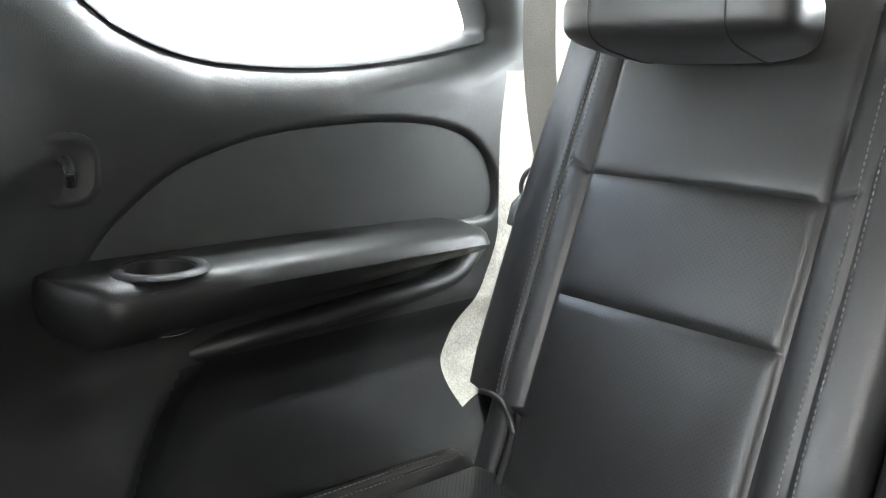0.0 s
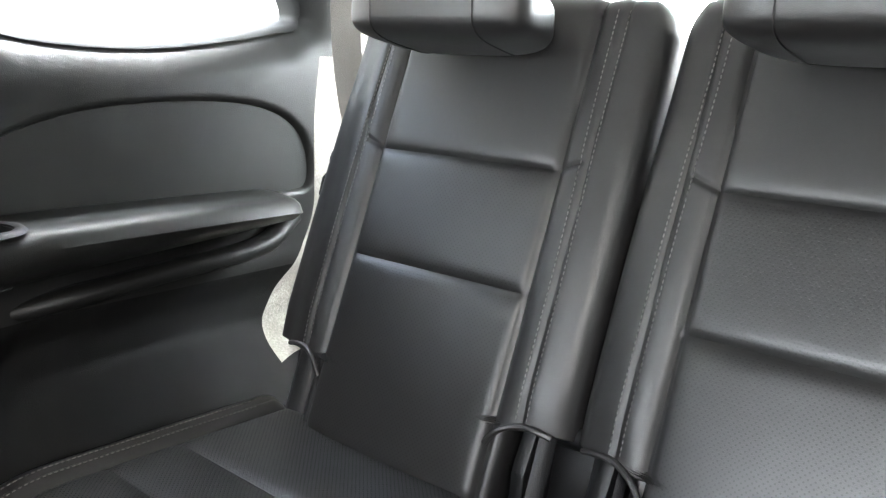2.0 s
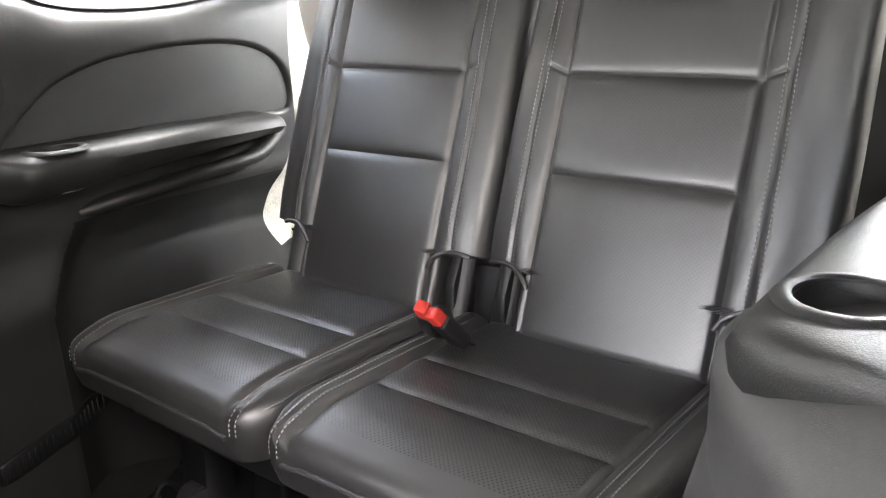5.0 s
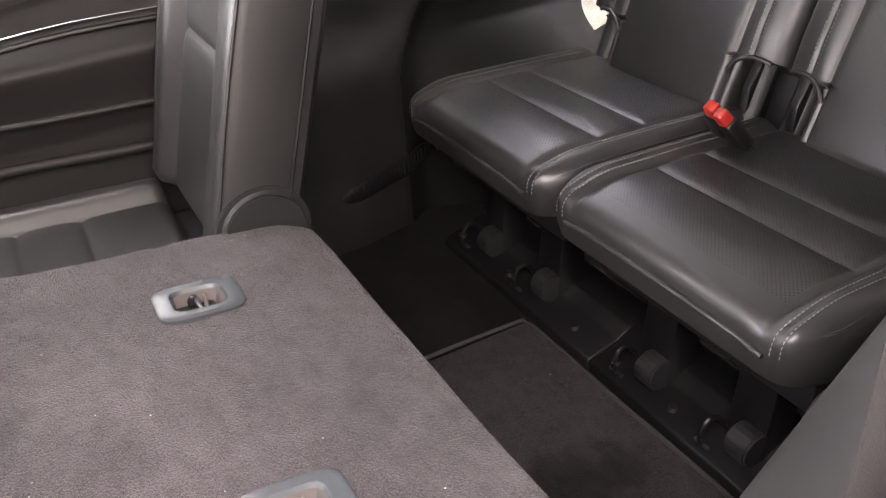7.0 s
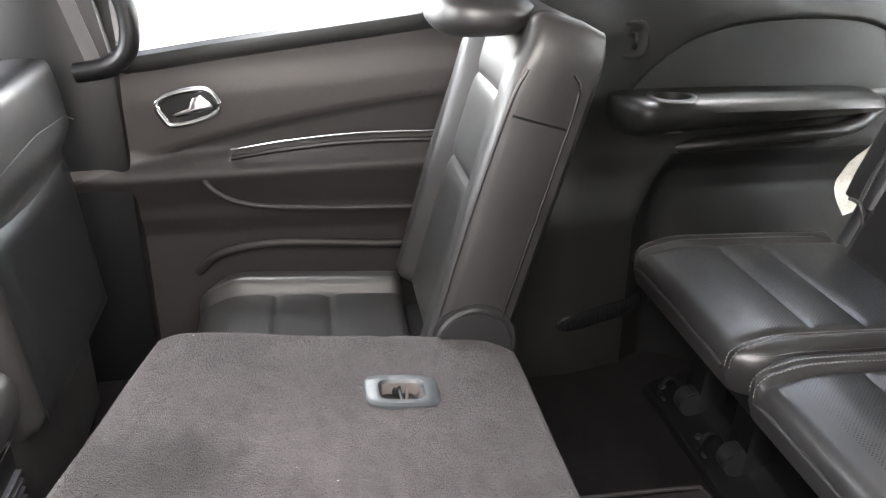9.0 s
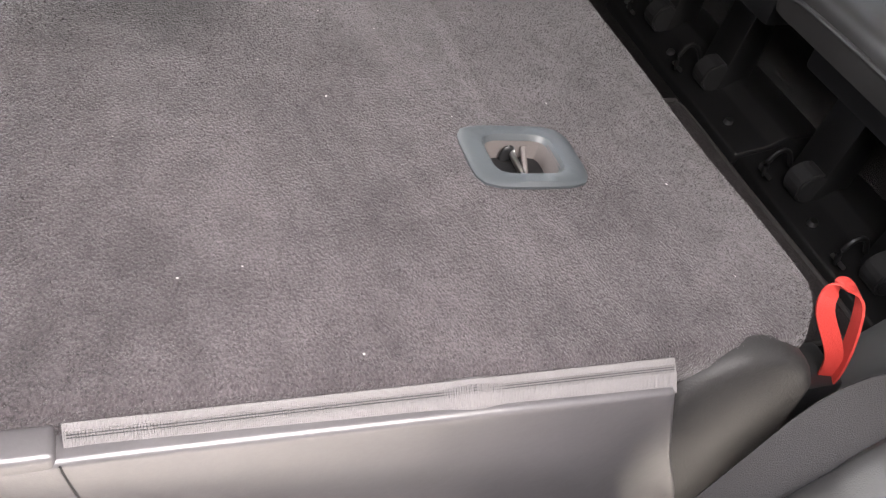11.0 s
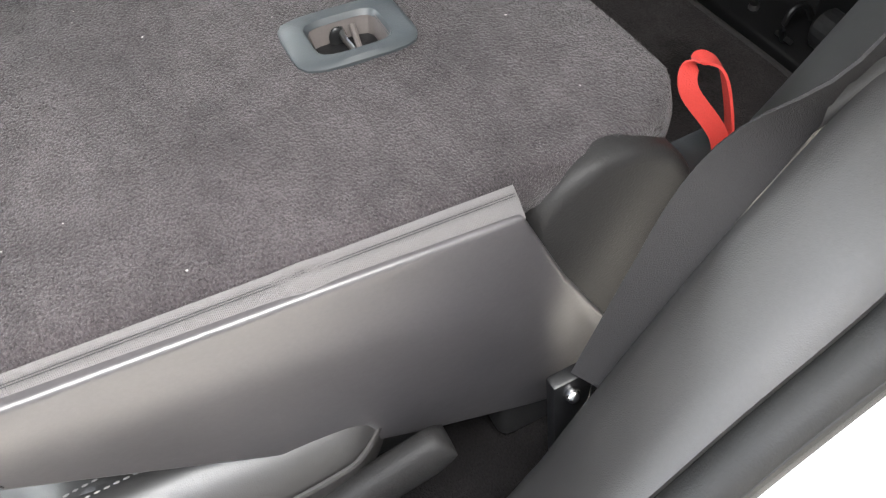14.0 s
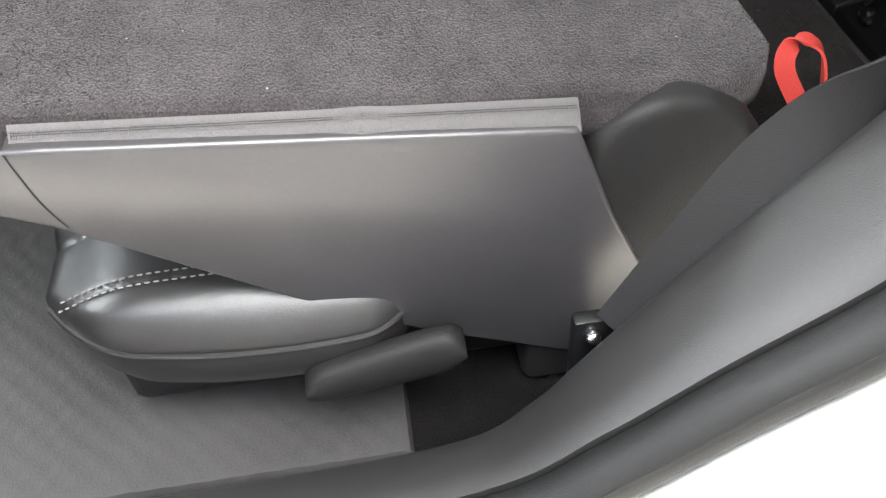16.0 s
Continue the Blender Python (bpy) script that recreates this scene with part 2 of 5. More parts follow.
PALEWEB = material("pale_webbing", (0.26, 0.24, 0.22), 0.75, 0, 0.6, 700, 0.25)
DARKWALL = material("dark_render", (0.24, 0.234, 0.225), 0.9, 0, 0.2, 60, 0.1, 0.8)
WALLPAINT = material("pale_render", (0.55, 0.53, 0.51), 0.9, 0, 0.2, 60, 0.06, 0.8)

GLASS = bpy.data.materials.new("window_glass")
GLASS.use_nodes = True
_n = GLASS.node_tree.nodes
_b = _n["Principled BSDF"]
_b.inputs["Transmission Weight"].default_value, _b.inputs["Roughness"].default_value = 1.0, 0.0
_b.inputs["IOR"].default_value, _b.inputs["Base Color"].default_value = 1.02, (0.92, 0.96, 0.95, 1)


# near pane's glass, darkened only to hold back light from that side
DIMGLASS = GLASS.copy()
DIMGLASS.name = "darkened_glass"
DIMGLASS.node_tree.nodes["Principled BSDF"].inputs["Base Color"].default_value = (0.10, 0.11, 0.11, 1)


# ---- building helpers ----
def part(name, bm, mat, parent=None, label="", smooth=True):
    """Links a bmesh as one mesh object, under a thing or a part if given."""
    me = bpy.data.meshes.new(name)
    bmesh.ops.recalc_face_normals(bm, faces=bm.faces)
    if smooth:
        for f in bm.faces:
            f.smooth = len(f.verts) < 7
    bm.to_mesh(me)
    bm.free()
    for m in (mat if isinstance(mat, (list, tuple)) else [mat]):
        me.materials.append(m)
    ob = new(name, me)
    if smooth:
        me.set_sharp_from_angle(angle=radians(42))
    if parent:
        ob.parent = parent
        ob.matrix_parent_inverse = parent.matrix_world.inverted()
    if label:
        ob["label"] = label
    return ob


def thing(name, place, label, category, group="", kind=""):
    e = new(name)
    e.empty_display_size = 0.05
    e.location = place
    e.matrix_world = Matrix.Translation(place)
    bpy.context.view_layer.update()
    return tagged(e, label, category, group, kind)


def box_bm(lo, hi, bevel=0.0, seg=2):
    bm = bmesh.new()
    bmesh.ops.create_cube(bm, size=1.0)
    lo, hi = Vector(lo), Vector(hi)
    for v in bm.verts:
        v.co = Vector([lo[i] + (v.co[i] + 0.5) * (hi[i] - lo[i]) for i in range(3)])
    if bevel:
        bmesh.ops.bevel(bm, geom=bm.edges[:], offset=bevel, segments=seg, affect="EDGES", profile=0.5)
    return bm


def hull_prism(points, axis, lo, hi, bevel=0.0, seg=2):
    """A prism: an outline in the plane across an axis, drawn out from lo to hi."""
    bm = bmesh.new()

    def at(p, d):
        if axis == "x":
            return (d, p[0], p[1])
        if axis == "y":
            return (p[0], d, p[1])
        return (p[0], p[1], d)
    a = [bm.verts.new(at(p, lo)) for p in points]
    b = [bm.verts.new(at(p, hi)) for p in points]
    bm.faces.new(a)
    bm.faces.new(b[::-1])
    for i in range(len(a)):
        j = (i + 1) % len(a)
        bm.faces.new((a[i], b[i], b[j], a[j]))
    bmesh.ops.recalc_face_normals(bm, faces=bm.faces)
    if bevel:
        bmesh.ops.bevel(bm, geom=bm.edges[:], offset=bevel, segments=seg, affect="EDGES", profile=0.5, clamp_overlap=True)
    return bm


def smoothstep(a, b, x):
    t = min(max((x - a) / (b - a), 0.0), 1.0)
    return t * t * (3 - 2 * t)


def bell(x, c, w):
    return math.exp(-((x - c) / w) ** 2)


def curve_points(ctrl, n):
    """A smooth line through control points (Catmull-Rom), as n points."""
    pts = [Vector(p) for p in ctrl]
    pts = [pts[0] * 2 - pts[1]] + pts + [pts[-1] * 2 - pts[-2]]
    out = []
    m = len(pts) - 3
    for i in range(n):
        t = i / (n - 1) * m
        k = min(int(t), m - 1)
        f = t - k
        p0, p1, p2, p3 = pts[k:k + 4]
        out.append(0.5 * ((2 * p1) + (p2 - p0) * f + (2 * p0 - 5 * p1 + 4 * p2 - p3) * f * f + (3 * p1 - p0 - 3 * p2 + p3) * f ** 3))
    return out


def loft_bm(rings, closed=True, caps=True):
    """Skin over rings of points with equal counts."""
    bm = bmesh.new()
    rows = [[bm.verts.new(p) for p in r] for r in rings]
    n = len(rows[0])
    for a, b in zip(rows, rows[1:]):
        for i in range(n if closed else n - 1):
            j = (i + 1) % n
            bm.faces.new((a[i], a[j], b[j], b[i]))
    if caps and closed:
        bm.faces.new(rows[0][::-1])
        bm.faces.new(rows[-1])
    return bm


def tube_bm(path, radius, sides=8, flat=1.0, up=(0, 0, 1)):
    """A tube (or, with flat, a strap) along a path."""
    rings = []
    path = [Vector(p) for p in path]
    for i, p in enumerate(path):
        d = (path[min(i + 1, len(path) - 1)] - path[max(i - 1, 0)]).normalized()
        a = d.cross(Vector(up))
        a = a.normalized() if a.length > 1e-4 else Vector((1, 0, 0))
        b = a.cross(d).normalized()
        rings.append([p + a * radius * math.cos(2 * math.pi * k / sides) + b * radius * flat * math.sin(2 * math.pi * k / sides) for k in range(sides)])
    return loft_bm(rings)


def strap_bm(path, widths, wide, thick=0.0012):
    """A flat band along a path; wide(i) gives the direction of its breadth."""
    rings = []
    path = [Vector(p) for p in path]
    for i, p in enumerate(path):
        d = (path[min(i + 1, len(path) - 1)] - path[max(i - 1, 0)]).normalized()
        w = Vector(wide(i)).normalized()
        w = (w - d * w.dot(d)).normalized()
        nrm = d.cross(w).normalized()
        h = widths / 2
        rings.append([p - w * h - nrm * thick, p + w * h - nrm * thick, p + w * h + nrm * thick, p - w * h + nrm * thick])
    return loft_bm(rings)


def stitches_bm(lines, length=0.0042, gap=0.0024, r=0.00095):
    """Rows of raised thread dashes along lines of points."""
    verts, faces = [], []
    for line in lines:
        pts = [Vector(p) for p in line]
        seg = []
        for a, b in zip(pts, pts[1:]):
            seg.append((a, b, (b - a).length))
        total = sum(s[2] for s in seg)

        def at(d):
            for a, b, n in seg:
                if d <= n:
                    return a.lerp(b, d / max(n, 1e-6))
                d -= n
            return pts[-1]
        d = 0.0
        while d + length < total:
            a, b = at(d), at(d + length)
            t = (b - a).normalized()
            s = t.cross(Vector((0.3, 0.5, 0.8))).normalized()
            u = s.cross(t)
            k = len(verts)
            mid = (a + b) / 2
            for p, q in ((a, 0.5), (mid, 1.0), (b, 0.5)):
                for x, y in ((1, 0), (0, 1), (-1, 0), (0, -1)):
                    verts.append(p + (s * x + u * y) * r * q)
            for i in range(2):
                for j in range(4):
                    faces.append((k + i * 4 + j, k + i * 4 + (j + 1) % 4, k + i * 4 + 4 + (j + 1) % 4, k + i * 4 + 4 + j))
            d += length + gap
    bm = bmesh.new()
    vs = [bm.verts.new(v) for v in verts]
    for f in faces:
        bm.faces.new([vs[i] for i in f])
    return bm


def pad_bm(O, U, V, N, v0, v1, half, depth, T, r, nu=60, nv=60, zone=None):
    """An upholstered pad on a frame of axes: half(v) gives its reach to both sides, depth(u, v) the height of its face over the
    frame, T the thickness behind, r the rounding of its rim; zone(u, v) picks a face's material."""
    O, U, V, N = Vector(O), Vector(U).normalized(), Vector(V).normalized(), Vector(N).normalized()
    bm = bmesh.new()
    uvl = bm.loops.layers.uv.new("UVMap")
    rows, info = [], {}
    for j in range(nv + 1):
        q = j / nv
        v = v0 + (v1 - v0) * q
        a, b = half(v)
        row = []
        for i in range(nu + 1):
            u = a + (b - a) * i / nu
            e = min(u - a, b - u, v - v0, v1 - v)
            k = min(max(e, 0.0), r) / r
            drop = r * (1 - math.sqrt(max(0.0, 1 - (1 - k) ** 2)))
            w = bm.verts.new(O + U * u + V * v + N * (depth(u, v) - drop))
            info[w] = (u, v)
            row.append(w)
        rows.append(row)
    for j in range(nv):
        for i in range(nu):
            f = bm.faces.new((rows[j][i], rows[j][i + 1], rows[j + 1][i + 1], rows[j + 1][i]))
            if zone:
                c = [info[x] for x in f.verts]
                f.material_index = zone(sum(x[0] for x in c) / 4, sum(x[1] for x in c) / 4)
            for lp in f.loops:
                lp[uvl].uv = info[lp.vert]
    rim = rows[0] + [rows[j][nu] for j in range(1, nv)] + rows[nv][::-1] + [rows[j][0] for j in range(nv - 1, 0, -1)]
    prev = rim
    for s, inset in ((0.5, 0.0), (0.9, 0.006), (1.0, 0.02)):
        ring = []
        for w in rim:
            u, v = info[w]
            a, b = half(v)
            cu, cv = (a + b) / 2, (v0 + v1) / 2
            top = (w.co - O).dot(N)
            uu = u - math.copysign(min(inset, abs(u - cu)), u - cu)
            vv = v - math.copysign(min(inset, abs(v - cv)), v - cv)
            ring.append(bm.verts.new(O + U * uu + V * vv + N * (top + (-T - top) * s)))
        for i in range(len(rim)):
            j = (i + 1) % len(rim)
            bm.faces.new((prev[j], prev[i], ring[i], ring[j]))
        prev = ring
    bm.faces.new(prev)
    return bm


def cut(ob, cutters):
    """Cuts shapes out of a mesh object for good."""
    for c in cutters:
        m = ob.modifiers.new("cut", "BOOLEAN")
        m.operation, m.object, m.solver = "DIFFERENCE", c, "EXACT"
    bpy.context.view_layer.update()
    me = bpy.data.meshes.new_from_object(ob.evaluated_get(bpy.context.evaluated_depsgraph_get()))
    old = ob.data
    ob.modifiers.clear()
    ob.data = me
    bpy.data.meshes.remove(old)
    for c in cutters:
        d = c.data
        bpy.data.objects.remove(c)
        bpy.data.meshes.remove(d)
    return ob


# ---- the car's shell ----
WIN = [(0.64, 0.945), (0.53, 0.985), (0.45, 1.062), (0.37, 1.165), (0.50, 1.185), (0.90, 1.185), (1.03, 1.165), (1.09, 1.06), (1.115, 0.99), (1.06, 0.968), (0.84, 0.938)]
DOORWIN = [(-0.628, 0.800), (-0.605, 0.784), (-0.50, 0.797), (-0.39, 0.812), (-0.15, 0.842), (0.030, 0.866), (0.080, 0.885), (0.088, 0.925), (0.04, 1.01), (-0.03, 1.10), (-0.10, 1.17), (-0.30, 1.185), (-0.58, 1.185), (-0.628, 1.16), (-0.632, 1.0)]


def inside(poly, x, z):
    hit = False
    for (x1, z1), (x2, z2) in zip(poly, poly[1:] + poly[:1]):
        if (z1 > z) != (z2 > z) and x < (x2 - x1) * (z - z1) / (z2 - z1) + x1:
            hit = not hit
    return hit


def edge_distance(poly, x, z):
    best = 9.0
    p = Vector((x, z))
    for a, b in zip(poly, poly[1:] + poly[:1]):
        a, b = Vector(a), Vector(b)
        t = max(0, min(1, (p - a).dot(b - a) / (b - a).length_squared))
        best = min(best, (p - a.lerp(b, t)).length)
    return best


def rounded_outline(poly, n=6):
    """An outline with its corners rounded by smooth interpolation."""
    pts = [Vector((x, 0, z)) for x, z in poly]
    out = []
    m = len(pts)
    for i in range(m):
        p0, p1, p2, p3 = pts[i - 1], pts[i], pts[(i + 1) % m], pts[(i + 2) % m]
        for k in range(n):
            f = k / n
            q = 0.5 * ((2 * p1) + (p2 - p0) * f + (2 * p0 - 5 * p1 + 4 * p2 - p3) * f * f + (3 * p1 - p0 - 3 * p2 + p3) * f ** 3)
            out.append((q.x, q.z))
    return out


PAD = [(p.x, p.z) for p in curve_points([(x, 0, z) for x, z in ((0.450, 0.690), (0.470, 0.728), (0.510, 0.768), (0.577, 0.815), (0.655, 0.842), (0.735, 0.856), (0.830, 0.862), (0.920, 0.861), (0.995, 0.853), (1.055, 0.835), (1.098, 0.805), (1.120, 0.765), (1.126, 0.720), (1.115, 0.692), (1.08, 0.684), (0.90, 0.686), (0.65, 0.690), (0.500, 0.688), (0.450, 0.690))], 90)][:-1]


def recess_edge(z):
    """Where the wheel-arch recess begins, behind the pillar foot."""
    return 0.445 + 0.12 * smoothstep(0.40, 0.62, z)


def quarter_depth(x, z, near=False):
    """How far the quarter trim's face lies from the car's middle."""
    y = 0.752
    # the trim rolls inwards all round the window, as a rounded ledge
    if 0.80 < z and 0.2 < x < 1.3:
        k = min(edge_distance(WIN, x, z) / 0.085, 1.0) if not inside(WIN, x, z) else 0.0
        y -= 0.054 * (1 - (1 - k) ** 2.6)
    else:
        y -= 0.054
    # sunken oval pad
    if 0.40 < x < 1.16 and 0.66 < z < 0.89 and inside(PAD, x, z):
        y += 0.024 * smoothstep(0.0, 0.022, edge_distance(PAD, x, z))
    # lower wheel-arch bulge below the armrest
    k = 1 - smoothstep(0.545, 0.60, z + 0.03 * math.exp(-((x - 0.45) / 0.12) ** 2))
    y -= 0.015 * k
    low = 1 - smoothstep(0.32, 0.47, z)
    y -= 0.20 * low * smoothstep(0.45, 0.80, x) * (1 - 0.5 * smoothstep(0.95, 1.08, x))
    y -= 0.06 * (1 - smoothstep(0.42, 0.60, z)) * (1 - smoothstep(0.45, 0.60, x))
    # pocket below the sill line
    edge = recess_edge(z)
    arch = smoothstep(edge, edge + 0.085, x) * (1 - smoothstep(0.50, 0.595, z))
    y += 0.035 * arch
    # the C pillar in front stands further in
    if near:
        # swept-down trim in front of the armrest, out to the door's edge
        front = 0.655 + 0.135 * smoothstep(0.33, 0.66, z)
        ridge = 0.21 + 1.18 * (min(max(z, 0.27), 0.56) - 0.28)
        back = 0.552 + (0.76 - 0.552) * smoothstep(0.63, 0.72, z)
        swept = front + (back - front) * smoothstep(0.08, ridge, x)
        y = swept + (y - swept) * smoothstep(ridge + 0.005, ridge + 0.13, x)
    else:
        y -= 0.03 * (1 - smoothstep(0.30, 0.46, x)) * (1 - smoothstep(0.85, 1.0, z))
    return y


def border_x(z):
    """Where the dark trim ends and the pale cargo lining begins."""
    return 1.126 - 0.125 * (1 - smoothstep(0.40, 0.68, z)) + 0.02 * smoothstep(0.8, 1.0, z)


def snapped(poly, x, z):
    best, spot = 9.0, (x, z)
    p = Vector((x, z))
    for a, b in zip(poly, poly[1:] + poly[:1]):
        a, b = Vector(a), Vector(b)
        t = max(0, min(1, (p - a).dot(b - a) / max((b - a).length_squared, 1e-9)))
        q = a.lerp(b, t)
        if (p - q).length < best:
            best, spot = (p - q).length, (q.x, q.y)
    return spot


def holed_sheet(nx, nz, place, depth, side, hole, skip, pick):
    """A sheet over a grid with a window cut out along its true outline."""
    bm = bmesh.new()
    flat = [[place(i / nx, j / nz) for i in range(nx + 1)] for j in range(nz + 1)]
    inn = [[inside(hole, *p) for p in row] for row in flat]
    vs = {}

    def vert(i, j):
        if (i, j) not in vs:
            x, z = flat[j][i]
            if inn[j][i]:
                x, z = snapped(hole, x, z)
            vs[i, j] = bm.verts.new((x, depth(x, z) * side, z))
        return vs[i, j]
    for j in range(nz):
        for i in range(nx):
            if inn[j][i] and inn[j][i + 1] and inn[j + 1][i] and inn[j + 1][i + 1]:
                continue
            cx = (flat[j][i][0] + flat[j + 1][i + 1][0]) / 2
            cz = (flat[j][i][1] + flat[j + 1][i + 1][1]) / 2
            if skip(cx, cz):
                continue
            f = bm.faces.new((vert(i, j), vert(i + 1, j), vert(i + 1, j + 1), vert(i, j + 1)))
            f.material_index = pick(i, j, cx, cz)
    return bm


def seal_bm(outline, depth, side, grow=0.022, deep=0.768):
    """A rubber surround: a lip on the trim, then inwards to the pane."""
    bm = bmesh.new()
    m = len(outline)
    cx, cz = sum(p[0] for p in outline) / m, sum(p[1] for p in outline) / m
    rows = []
    for k, (off, dy) in enumerate(((grow, -0.001), (grow * 0.8, -0.007), (0.004, -0.009), (-0.004, -0.004), (-0.010, None))):
        row = []
        for i in range(m):
            a, b = Vector(outline[i - 1]), Vector(outline[(i + 1) % m])
            t = (b - a).normalized()
            nrm = Vector((t.y, -t.x))
            p = Vector(outline[i])
            if nrm.dot(p - Vector((cx, cz))) < 0:
                nrm = -nrm
            q = p + nrm * off
            y = deep if dy is None else depth(q.x, q.y) + dy
            row.append(bm.verts.new((q.x, y * side, q.y)))
        rows.append(row)
    for r1, r2 in zip(rows, rows[1:]):
        for i in range(m):
            j = (i + 1) % m
            bm.faces.new((r1[i], r1[j], r2[j], r2[i]))
    return bm


def quarter_face(x, z, near=False):
    return quarter_depth(x, z, near) - 0.10 * smoothstep(1.20, 1.60, x) * smoothstep(0.5, 1.2, z)


def near_edge(z):
    """The front edge of the near side's trim, at the door opening."""
    return 0.03 + 0.052 * smoothstep(0.22, 0.36, z) + 0.062 * smoothstep(0.38, 0.70, z) - 0.10 * smoothstep(0.95, 1.2, z)


def quarter_trim(side, name, label):
    nx, nz, ib = 270, 220, 178
    win = rounded_outline(WIN)

    def place(a, b):
        z = 0.02 + 1.195 * b
        i, xb = a * nx, border_x(z)
        xa = 0.14 if side > 0 else near_edge(z)
        return (xa + (xb - xa) * i / ib if i <= ib else xb + (1.62 - xb) * (i - ib) / (nx - ib)), z

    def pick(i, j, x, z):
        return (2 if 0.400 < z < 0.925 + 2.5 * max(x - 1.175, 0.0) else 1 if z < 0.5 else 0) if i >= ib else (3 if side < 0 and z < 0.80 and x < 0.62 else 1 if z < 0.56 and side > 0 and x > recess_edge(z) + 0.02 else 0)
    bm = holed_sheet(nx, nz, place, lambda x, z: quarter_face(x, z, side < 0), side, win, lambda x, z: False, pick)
    ob = part(name, bm, [TRIM, TRIMDARK, CARGO, NEARTRIM])
    s = ob.modifiers.new("thick", "SOLIDIFY")
    s.thickness, s.offset = 0.018, 1.0 if side > 0 else -1.0
    tagged(ob, label, "car trim", kind="structure")
    win_ob = thing("window_" + ("1" if side > 0 else "2"), (0.78, 0.76 * side, 1.06), "fixed rear quarter window with black rubber surround", "window", kind="structure")
    part("window_seal", seal_bm(win, quarter_face, side, 0.008), RUBBER, win_ob)
    pane = part("pane", hull_prism(win[::2], "y", 0.766 * side, 0.770 * side), GLASS if side > 0 else DIMGLASS, win_ob, smooth=False)
    pane.visible_shadow = side < 0
    # soft pad set into the trim
    bm = bmesh.new()
    rows = []
    for r in range(16):
        q = 0.02 + 0.975 * (1 - (1 - r / 15) ** 1.6)
        rows.append([bm.verts.new((0.82 + (x - 0.82) * q, (0.7085 - 0.004 * (1 - q ** 6)) * side, 0.755 + (z - 0.755) * q)) for x, z in PAD])
    m = len(PAD)
    for r1, r2 in zip(rows, rows[1:]):
        for i in range(m):
            bm.faces.new((r1[i], r1[(i + 1) % m], r2[(i + 1) % m], r2[i]))
    bm.faces.new(rows[0])
    tagged(part("trim_pad", bm, TRIMPAD, ob), "soft dark cloth-like pad set into the trim")
    return ob


def armrest(side, name):
    """The armrest ledge on the quarter trim, with its cup holder."""
    rings = []
    n = 46
    front, cx, cy = (0.395, 0.522, 0.628) if side > 0 else (0.350, 0.478, 0.645)
    for i in range(n + 1):
        s = i / n
        x = front + (1.055 - front) * s
        reach = 0.575 + 0.03 * s ** 3
        reach += 0.16 * max(0, 1 - s / 0.10) ** 2 * 0.8 + 0.08 * max(0, (s - 0.93) / 0.07) ** 2
        top = 0.706 - 0.010 * s - 0.012 * max(0, (s - 0.9) / 0.1) ** 2 + 0.004 * math.sin(s * 3)
        deep = 0.085 - 0.045 * s
        deep *= 1 - 0.5 * max(0, 1 - s / 0.07) ** 2
        prof = [(0.745, top + 0.004), (0.70, top + 0.002), (reach + 0.05, top), (reach + 0.022, top - 0.002), (reach + 0.008, top - 0.009), (reach, top - 0.024), (reach + 0.004, top - deep * 0.6), (reach + 0.022, top - deep * 0.9), (reach + 0.05, top - deep), (0.745, top - deep - 0.005)]
        rings.append([(x, y * side, z) for y, z in prof])
    body = part("armrest", loft_bm(rings), TRIM)
    cyl = bmesh.new()
    bmesh.ops.create_cone(cyl, cap_ends=True, segments=40, radius1=0.034, radius2=0.041, depth=0.10, matrix=Matrix.Translation((cx, cy * side, 0.712 - 0.030)))
    cut(body, [part("cutter", cyl, TRIM)])
    body.data.set_sharp_from_angle(angle=radians(40))
    root = thing(name, (0.72, 0.66 * side, 0.62), "dark moulded armrest ledge with a round cup holder", "armrest", "armrests")
    body.parent = root
    body.matrix_parent_inverse = root.matrix_world.inverted()
    prof = [(0.0405, -0.004), (0.0405, 0.0025), (0.044, 0.0045), (0.052, 0.0035), (0.056, -0.001)]
    rr = [[(cx + r * math.cos(a), cy * side + r * math.sin(a), 0.7065 + h) for r, h in prof] for a in [2 * math.pi * k / 44 for k in range(44)]]
    bm = bmesh.new()
    rows = [[bm.verts.new(p) for p in r] for r in rr]
    for i in range(44):
        for j in range(len(prof) - 1):
            bm.faces.new((rows[i][j], rows[(i + 1) % 44][j], rows[(i + 1) % 44][j + 1], rows[i][j + 1]))
    part("cup_holder_rim", bm, PLASTIC, root, "raised round rim of the cup holder")
    # black inner wall added so that the hole's shade is in its colour
    wall = [[(cx + r * math.cos(a), cy * side + r * math.sin(a), h) for a in [2 * math.pi * k / 40 for k in range(40)]] for r, h in ((0.0402, 0.7075), (0.0385, 0.68), (0.0345, 0.637))]
    part("cup_wall", loft_bm(wall, True, False), BLACK, root)
    liner = bmesh.new()
    bmesh.ops.create_cone(liner, cap_ends=True, segments=40, radius1=0.033, radius2=0.0335, depth=0.002, matrix=Matrix.Translation((cx, cy * side, 0.6345)))
    part("cup_mat", liner, RUBBER, root)
    # long lip below the ledge
    path = curve_points([(0.50, 0.730 * side, 0.560), (0.60, 0.700 * side, 0.575), (0.68, 0.675 * side, 0.588), (0.82, 0.665 * side, 0.601), (0.98, 0.660 * side, 0.615), (1.06, 0.675 * side, 0.655)], 40)
    part("lower_lip", tube_bm([p + Vector((0, 0.009 * side, -0.004)) for p in path], 0.021, 14, 0.8), TRIM, root)
    return root


